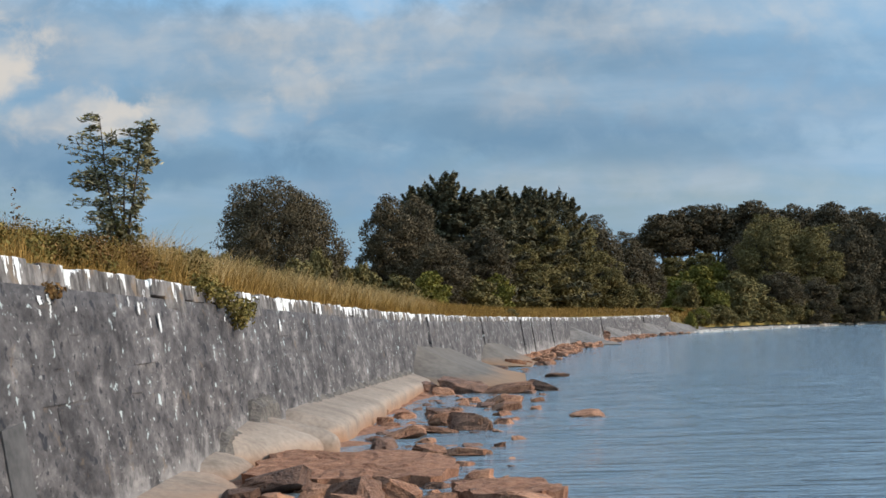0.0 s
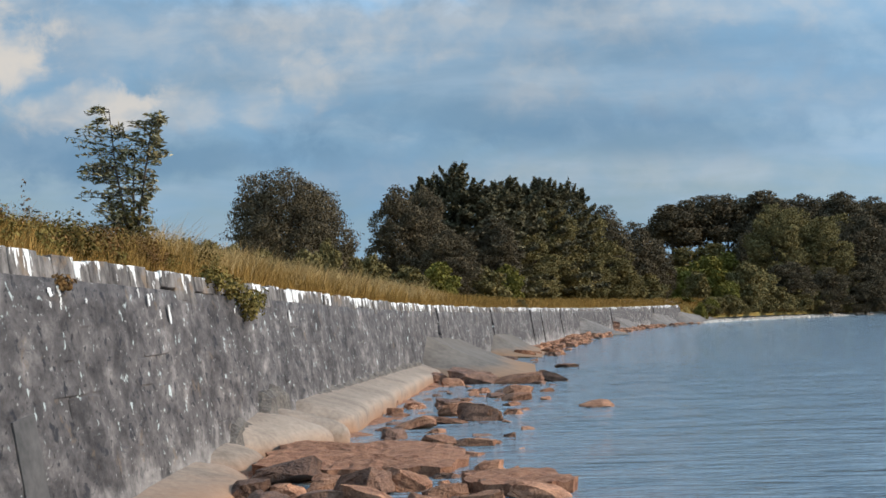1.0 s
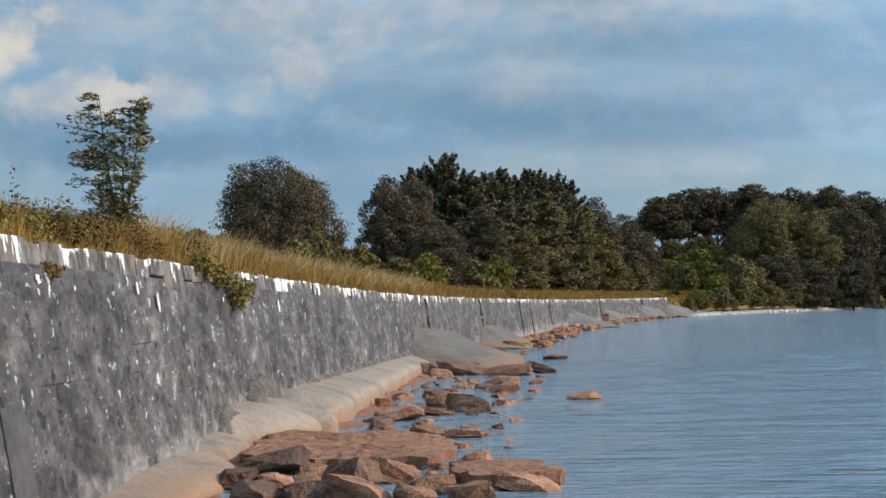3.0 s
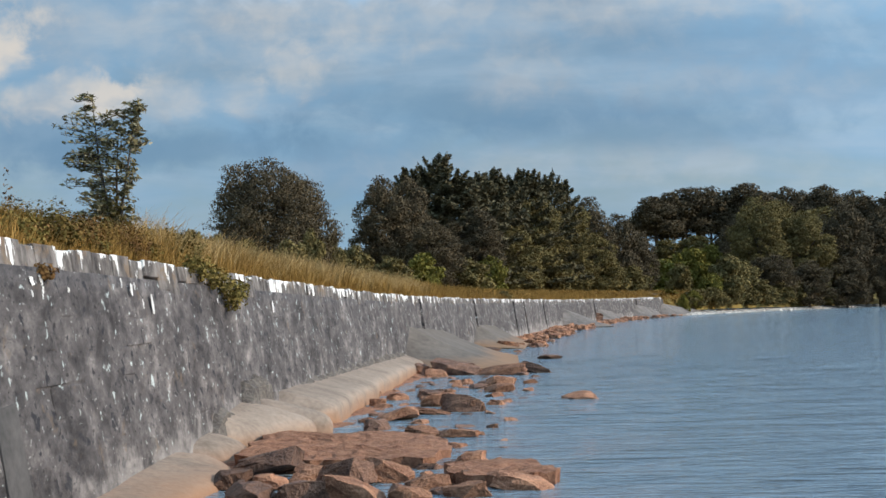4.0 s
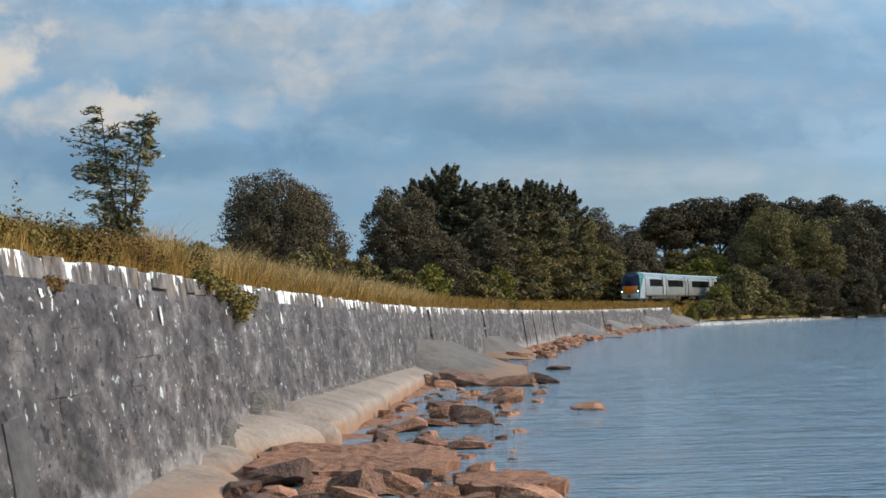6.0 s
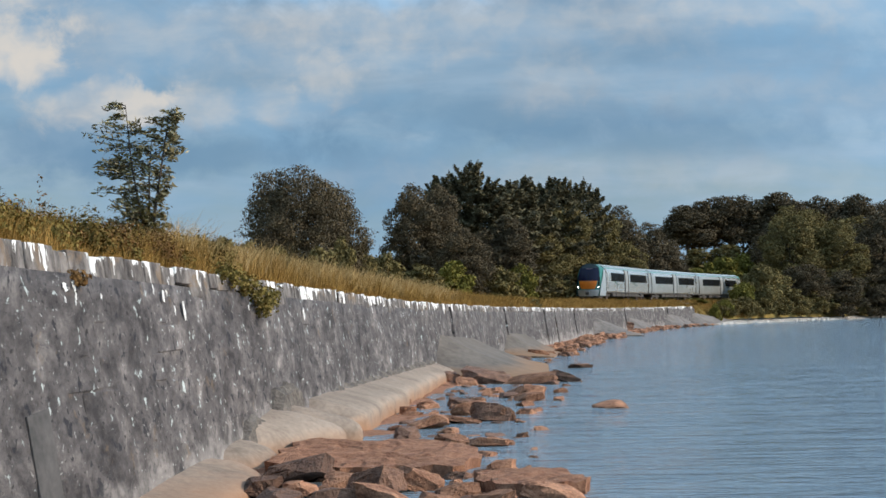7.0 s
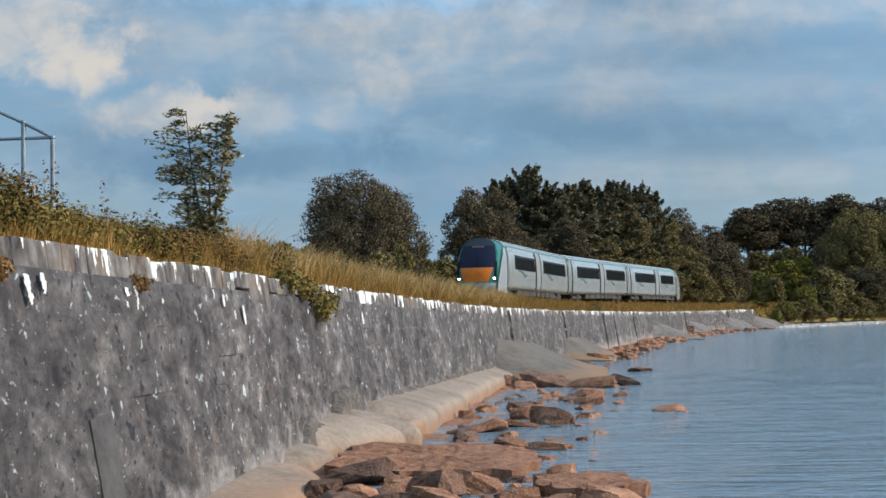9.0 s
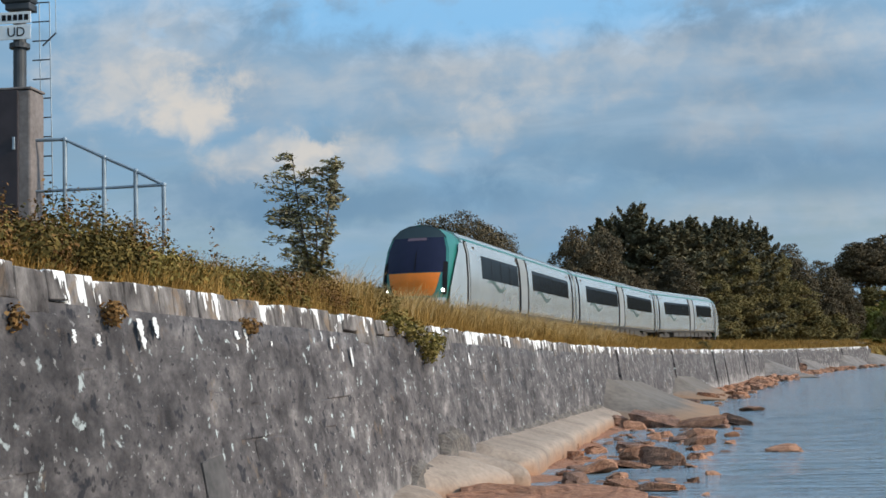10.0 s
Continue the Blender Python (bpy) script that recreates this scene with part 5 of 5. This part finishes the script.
def rock_red(*a): a_rock("rock", *a, M_ROCK, "angular red-brown rock lying in the shallows", "rocks on the shore")
def rock_dark(*a): a_rock("rock", *a, M_ROCK_DARK, "dark wet angular rock in the shallows", "rocks on the shore")
def slab(x, y, z, w, d, h, turn):
    """A broad tilted slab with a ragged rim and gritty top."""
    i = next(_rk)
    nr, na = 12, 56
    vs = [(0, 0, 0.0)]
    for r in range(1, nr + 1):
        for a in range(na):
            t = a * 2 * math.pi / na
            k = 1 + 0.22 * noise.noise(Vector((math.cos(t) * 1.7, math.sin(t) * 1.7, i))) + 0.12 * noise.noise(Vector((math.cos(t) * 6, math.sin(t) * 6, i)))
            sq = 1 / max(abs(math.cos(t)), abs(math.sin(t))) ** 0.6
            u, v = math.cos(t) * r / nr * k * sq * 0.5 * w, math.sin(t) * r / nr * k * sq * 0.5 * d
            vs.append((u, v, 0.07 * noise.noise(Vector((u * 1.3, v * 1.3, i))) + 0.05 * noise.noise(Vector((u * 5, v * 5, i))) - 0.10 * max(0.0, r / nr - 0.8)))
    for a in range(na):
        q = vs[1 + (nr - 1) * na + a]
        vs.append((q[0] * 0.97, q[1] * 0.97, -h - 0.2))
    fs = [(0, 1 + a, 1 + (a + 1) % na) for a in range(na)]
    fs += [(1 + (r - 1) * na + a, 1 + r * na + a, 1 + r * na + (a + 1) % na, 1 + (r - 1) * na + (a + 1) % na) for r in range(1, nr + 1) for a in range(na)]
    ob = mesh_object("rock_slab", vs, fs, M_SLAB)
    ob.matrix_basis = pose(x, y, z + h, 1.2, 1.0, turn)
    tagged(ob, "broad flat gritty reddish slab beside the wall", "rock", "slabs on the shore")



def place_rocks():
    # the row in front of the near slab
    rock_dark(-2.62, 20.1, 0.04, 1.15, 0.75, 0.36, -8)
    rock_dark(-2.80, 18.6, 0.02, 0.55, 0.60, 0.40, 14)
    rock_red(-2.32, 18.6, 0.02, 0.60, 0.55, 0.26, -15)
    rock_dark(-1.27, 18.8, 0.04, 0.72, 0.70, 0.44, 24)
    rock_red(-0.72, 19.1, 0.04, 0.66, 0.60, 0.34, -10)
    rock_red(-1.75, 19.5, 0.02, 0.70, 0.45, 0.26, 6)
    rock_red(-0.15, 18.3, 0.00, 0.55, 0.50, 0.27, 18)
    rock_dark(-1.75, 17.5, 0.00, 0.70, 0.60, 0.36, 10)
    rock_red(-1.05, 17.3, 0.02, 0.80, 0.60, 0.34, -20)
    rock_red(-0.40, 17.1, 0.00, 0.60, 0.55, 0.30, 9)
    rock_dark(-2.45, 17.3, 0.00, 0.60, 0.55, 0.36, -21)
    rock_red(0.35, 17.5, 0.00, 0.65, 0.55, 0.26, 0)
    rock_red(1.15, 18.1, 0.02, 0.85, 0.60, 0.22, -6)
    rock_dark(0.62, 18.6, 0.02, 0.60, 0.45, 0.20, 30)
    rock_red(0.47, 20.9, 0.00, 0.44, 0.40, 0.27, -20)
    rock_dark(0.18, 20.8, 0.00, 0.20, 0.18, 0.10, 12)
    # behind the near slab
    rock_dark(-1.21, 26.7, 0.00, 0.60, 0.50, 0.30, -14)
    rock_red(-0.29, 25.2, 0.02, 0.68, 0.45, 0.24, -11)
    rock_red(0.36, 25.1, 0.00, 0.72, 0.50, 0.18, -16)
    rock_red(-0.92, 29.0, 0.02, 1.00, 0.60, 0.26, 4)
    rock_red(-0.15, 30.2, 0.00, 0.90, 0.60, 0.18, -8)
    rock_dark(0.52, 30.9, 0.04, 0.95, 0.70, 0.46, -9)
    rock_red(0.84, 30.7, 0.02, 0.40, 0.40, 0.34, 6)
    rock_red(-0.02, 32.3, 0.04, 0.95, 0.55, 0.40, 12)
    rock_dark(-0.09, 35.4, 0.00, 0.78, 0.60, 0.30, 21)
    rock_red(-1.44, 32.8, 0.00, 0.46, 0.40, 0.28, 13)
    rock_red(-1.07, 35.1, 0.00, 0.56, 0.45, 0.24, 15)
    rock_red(1.66, 37.1, 0.00, 0.85, 0.60, 0.32, -14)
    rock_red(1.85, 40.1, 0.00, 0.83, 0.58, 0.39, -14)
    rock_dark(1.20, 38.6, 0.00, 0.55, 0.45, 0.22, 8)
    rock_red(3.52, 34.2, 0.00, 1.00, 0.65, 0.20, -5)
    # against the apron
    rock_dark(-0.63, 46.2, 0.02, 0.80, 0.70, 0.55, -5)
    rock_dark(0.60, 45.9, 0.04, 1.55, 0.90, 0.55, -12)
    rock_red(-0.05, 45.0, 0.00, 0.75, 0.60, 0.35, 20)
    rock_red(2.05, 45.5, 0.02, 1.80, 0.90, 0.34, -10)
    rock_dark(3.40, 46.6, 0.00, 1.10, 0.74, 0.34, -22)
    rock_red(3.60, 70.2, 0.00, 1.10, 0.90, 0.40, 16)
    rock_dark(4.67, 57.00, 0.00, 1.18, 0.83, 0.18, 15)
    rock_dark(15.9, 139.5, 0.10, 2.20, 1.60, 1.20, 10)
    slab(-1.50, 22.05, 0.0, 3.2, 3.7, 0.22, -3)
    slab(0.85, 18.9, 0.0, 1.5, 1.5, 0.20, 8)


place_rocks()


def scatter_rocks():
    """Smaller stones along the foot of the wall and at the water's edge."""
    rnd = random.Random(12)
    for k in range(190):
        y = rnd.uniform(20, 60) if k < 70 else rnd.uniform(60, 175)
        spread = 4.2 if y < 60 else 2.6
        x = float(wall_x(y)) + 0.6 + spread * rnd.random() ** 1.4
        s = rnd.uniform(0.15, 0.5) if y < 60 else rnd.uniform(0.3, 0.95)
        (rock_red if rnd.random() < 0.65 else rock_dark)(x, y, -0.05, s, s * rnd.uniform(0.6, 1.1), s * rnd.uniform(0.3, 0.6), rnd.uniform(0, 90))


scatter_rocks()


def near_rubble():
    """Loose angular blocks beside and below the near slab."""
    rnd = random.Random(31)
    for k in range(150):
        y = rnd.uniform(17.0, 24) if k < 55 else rnd.uniform(24, 48)
        x = float(wall_x(y)) + (1.2 + 3.6 * rnd.random() if y < 24 else 1.4 + 3.4 * rnd.random() ** 1.3)
        s = rnd.uniform(0.10, 0.36)
        (rock_red if rnd.random() < 0.6 else rock_dark)(x, y, -0.05, s * 1.2, s, s * rnd.uniform(0.35, 0.7), rnd.uniform(0, 90))


near_rubble()


def far_rubble():
    """The band of broken stone along the foot of the far wall."""
    rnd = random.Random(52)
    vs, fs = [], []
    for k in range(190):
        y = 76 + 96 * rnd.random()
        x = float(wall_x(y)) + 0.3 + 2.3 * rnd.random()
        q = rnd.uniform(0.25, 0.8)
        me = ROCKS[k % len(ROCKS)]
        m = pose(x, y, 0.10, rnd.uniform(-14, 14), rnd.uniform(-14, 14), rnd.uniform(0, 90)) @ Matrix.Diagonal((q * 1.2, q, q * 0.6, 1))
        b = len(vs)
        vs += [m @ v.co for v in me.vertices]
        fs += [tuple(b + j for j in p.vertices) for p in me.polygons]
    tagged(mesh_object("rubble", vs, fs, M_ROCK), "broken red-brown stones along the far wall", "rubble", kind="stuff")


far_rubble()


def shore_bed():
    """The stony bed that shelves from the wall into the lake."""
    ys = np.concatenate([np.arange(-10, 60, 0.8), np.arange(60, 176, 2), np.arange(176, 300, 4), [400, 700, 1500]])
    offs = [-1.2, 0.0, 0.6, 1.2, 2.0, 3.0, 4.0, 5.5, 8.0, 14]
    hz = [0.30, 0.16, 0.05, -0.02, -0.05, -0.08, -0.14, -0.3, -0.7, -1.2]
    vs = []
    for y in ys:
        wide = 1.0 if y < 60 else 0.8
        for o, z in zip(offs, hz):
            x = float(wall_x(y)) + o * wide + (0.6 if y > 178 else 0)
            vs.append((x, y, z + 0.10 * noise.noise(Vector((x * 0.9, y * 0.7, 1))) * (1 if z > -0.3 else 0)))
    n = len(offs)
    fs = [(i * n + j, i * n + j + 1, (i + 1) * n + j + 1, (i + 1) * n + j) for i in range(len(ys) - 1) for j in range(n - 1)]
    tagged(mesh_object("shore", vs, fs, M_SLAB, smooth=True), "reddish stony lake bed shelving from the wall", "shore", kind="structure")


shore_bed()


def far_pebbles():
    """Pale pebbles of the far beach."""
    rng = np.random.default_rng(5)
    vs, fs = [], []
    cube = np.array([(-1, -1, -1), (1, -1, -1), (1, 1, -1), (-1, 1, -1), (-0.6, -0.6, 1), (0.6, -0.6, 1), (0.6, 0.6, 1), (-0.6, 0.6, 1)]) * 0.5
    cf = np.array([(3, 2, 1, 0), (4, 5, 6, 7), (0, 1, 5, 4), (1, 2, 6, 5), (2, 3, 7, 6), (3, 0, 4, 7)])
    for k in range(2600):
        y = rng.uniform(174, 262)
        o = rng.uniform(-0.6, 2.4)
        s = rng.uniform(0.15, 0.6)
        x = float(wall_x(y)) + o
        c, q = math.cos(k), math.sin(k)
        r = cube * [s, s * 0.8, s * 0.55]
        r = np.stack([r[:, 0] * c - r[:, 1] * q, r[:, 0] * q + r[:, 1] * c, r[:, 2]], 1) + [x, y, 0.22 - 0.1 * o]
        fs.append(cf + 8 * k)
        vs.append(r)
    tagged(fast_mesh("pebbles", np.concatenate(vs), np.concatenate(fs), M_PEBBLE), "pale pebbles along the far beach", "pebbles", kind="stuff")


far_pebbles()


# ---- grass and weeds on the bank ----
def grass(name, n, y0, y1, o0, o1, h0, h1, width, mat, label, seed, power=1.0, lean=0.25):
    rng = np.random.default_rng(seed)
    y = y0 + (y1 - y0) * rng.uniform(0, 1, n) ** power
    o = rng.uniform(o0, o1, n)
    x = wall_x(y) - o
    z = ground_z(y, o) - 0.03
    h = rng.uniform(h0, h1, n)
    h *= 0.55 + 0.75 * (np.sin(y * 1.3) * np.sin(o * 2.1 + y * 0.37) * 0.5 + 0.5)
    h *= 0.55 + 0.45 * np.clip((y - 13) / 10, 0, 1)
    a = rng.uniform(0, np.pi, n)
    w = width * rng.uniform(0.6, 1.4, n) * (1 + y / 45)
    dx, dy = np.cos(a) * w / 2, np.sin(a) * w / 2
    lx = lean * h * rng.normal(0.5, 0.9, n)
    ly = lean * h * rng.normal(0, 0.6, n)
    P = np.stack([x, y, z], 1)
    D = np.stack([dx, dy, 0 * dx], 1)
    Mid = P + np.stack([lx * 0.35, ly * 0.35, h * 0.6], 1)
    Top = P + np.stack([lx, ly, h], 1)
    v = np.stack([P - D, P + D, Mid + D * 0.8, Mid - D * 0.8, Top + D * 0.15, Top - D * 0.15], 1).reshape(-1, 3)
    b = np.arange(n)[:, None] * 6
    q = np.concatenate([b + [0, 1, 2, 3], b + [3, 2, 4, 5]])
    tagged(fast_mesh(name, v, q, mat), label, "grass", kind="stuff")


grass("long_grass", 120000, 5, 70, 0.9, 4.4, 0.12, 0.58, 0.006, M_GRASS, "long dry golden grass on the bank", 1, 1.2)
grass("seed_grass", 15000, 23, 62, 1.0, 4.2, 0.45, 0.80, 0.006, M_GRASS_PALE, "tall pale seeding grass on the bank", 14, 1.2, 0.35)
grass("edge_grass", 26000, 5, 90, 0.75, 1.3, 0.08, 0.30, 0.006, M_GRASS, "short dry grass behind the coping", 9, 1.2)
grass("far_grass", 50000, 60, 200, 0.8, 4.6, 0.2, 0.55, 0.008, M_GRASS, "dry golden grass beside the far line", 2)
grass("inland_grass", 16000, 15, 220, 9.0, 24.0, 0.3, 0.6, 0.015, M_GRASS, "dry grass beyond the line", 3)


# ---- coping stones and lime runs of the wall ----
def coping():
    rnd = random.Random(21)
    shapes = []
    for k in range(8):
        bm = box(0, 0, 0, 1, 1, 1, 0.04)
        bmesh.ops.subdivide_edges(bm, edges=[e for e in bm.edges if e.calc_length() > 0.5], cuts=1)
        for v in bm.verts:
            v.co += Vector((0.05, 0.02, 0.07)) * noise.noise(v.co * 2.3 + Vector((k * 5, 0, 0)))
        me = bpy.data.meshes.new("coping_stone")
        bm.to_mesh(me); bm.free()
        me.materials.append(M_COPING)
        shapes.append(me)
    y, i = 4.0, 0
    while y < WALL_END - 1:
        ln = rnd.uniform(0.35, 0.85) if y < 60 else rnd.uniform(0.7, 1.5)
        c = y + ln / 2
        h = rnd.uniform(0.24, 0.56)
        zt = float(wall_top(c)) + rnd.uniform(-0.025, 0.03)
        x = float(wall_x(c)) - 0.45 * zt / 3
        dx = (float(wall_x(c + 0.5)) - float(wall_x(c - 0.5)))
        ob = new("coping_stone", shapes[i % 8])
        ob.parent = WALL
        ob.matrix_basis = Matrix.Translation((x - 0.276 + rnd.uniform(-0.012, 0.012), c, zt - h / 2)) @ Matrix.Rotation(-math.atan(dx), 4, "Z") @ Matrix.Rotation(radians(-8.0), 4, "Y") @ Matrix.Rotation(radians(rnd.uniform(-1, 1)), 4, "X") @ Matrix.Diagonal((0.58, ln - 0.015, h, 1))
        y += ln
        i += 1


def lime_runs():
    """White runs of lime down the face from the top, tapering."""
    rng = np.random.default_rng(17)
    vs, fs = [], []

    def run(y, ztop, w, h):
        b = len(vs)
        n = 16
        skew = rng.normal(0, 0.06)
        for k in range(n + 1):
            u = k / n
            z = ztop - h * u
            ww = w * max(0.2, math.sin(math.pi * (0.12 + 0.80 * u)) ** 0.6) * (1 - 0.35 * u) * rng.uniform(0.35, 1.15)
            yc = y - skew * u * h * 3 + rng.normal(0, 0.016)
            x = float(wall_x(y)) - 0.45 * max(z, 0) / 3 + 0.045
            for s in (-1, 1):
                vs.append((x + 0.004 * s, yc + s * ww / 2, z))
        fs.extend([(b + 2 * k, b + 2 * k + 1, b + 2 * k + 3, b + 2 * k + 2) for k in range(n)])

    for k in range(30):
        if k < 16:
            y = rng.uniform(8.5, 21)
        elif k < 24:
            y = rng.uniform(21, 50)
        else:
            y = rng.uniform(50, 130)
        big = rng.uniform() < (0.45 if y < 21 else 0.2)
        w = rng.uniform(0.05, 0.17) if big else rng.uniform(0.02, 0.06)
        h = rng.uniform(0.10, 0.30) if big else rng.uniform(0.05, 0.18)
        drop = rng.uniform(0.25, 0.55)
        run(y, float(wall_top(y)) - 0.01 - drop, w * (1 + y / 60), h)
    ob = mesh_object("lime_runs", vs, fs, M_WHITE, WALL, "bright white lime runs")
    ob["kind"] = "stuff"


def face_stones():
    """Worn blocks of the near face, laid in courses, barely proud of the render."""
    rnd = random.Random(77)
    shapes = []
    for k in range(6):
        bm = box(0, 0, 0, 1, 1, 1, 0.05)
        for v in bm.verts:
            v.co += Vector((0.10, 0.03, 0.05)) * noise.noise(v.co * 1.9 + Vector((k * 3, 7, 0)))
        me = bpy.data.meshes.new("stone")
        bm.to_mesh(me); bm.free()
        me.materials.append(M_WALL)
        shapes.append(me)
    n = 0
    for row in range(7):
        y = 7.0 + rnd.uniform(0, 0.6)
        while y < 41 and n < 295:
            ln = rnd.uniform(0.5, 1.3)
            c = y + ln / 2
            y += ln
            zt = float(wall_top(c)) - 0.44
            h = zt / 7
            z = h * (row + 0.5)
            if rnd.random() < 0.12:
                continue
            x = float(wall_x(c)) - 0.45 * z / 3
            dx = float(wall_x(c + 0.5)) - float(wall_x(c - 0.5))
            ob = new("stone", shapes[n % 6])
            ob.parent = WALL
            ob.matrix_basis = Matrix.Translation((x - 0.158 + rnd.uniform(-0.016, 0.016), c, z)) @ Matrix.Rotation(-math.atan(dx), 4, "Z") @ Matrix.Rotation(radians(-8.5), 4, "Y") @ Matrix.Rotation(radians(rnd.uniform(-1.5, 1.5)), 4, "X") @ Matrix.Diagonal((0.28, ln - 0.02, h - 0.015, 1))
            n += 1


def dark_patch():
    """A smooth dark repair low on the near face."""
    y, z = 14.1, 1.0
    dx = float(wall_x(y + 0.5)) - float(wall_x(y - 0.5))
    m = Matrix.Translation((float(wall_x(y)) - 0.45 * z / 3 - 0.038, y, z)) @ Matrix.Rotation(-math.atan(dx), 4, "Z") @ Matrix.Rotation(radians(-8.5), 4, "Y")
    part("repair_patch", box(0, 0, 0, 0.09, 0.62, 1.0, 0.008, m @ Matrix.Rotation(radians(4), 4, "X")), M_PATCH, WALL, "smooth dark grey repair patch")


M_PATCH = speckled("dark_render", (0.055, 0.052, 0.05), (0.11, 0.10, 0.096), 2.0, 0.9, 0.006, coord="Position")
coping()
dark_patch()
face_stones()
lime_runs()

motions()
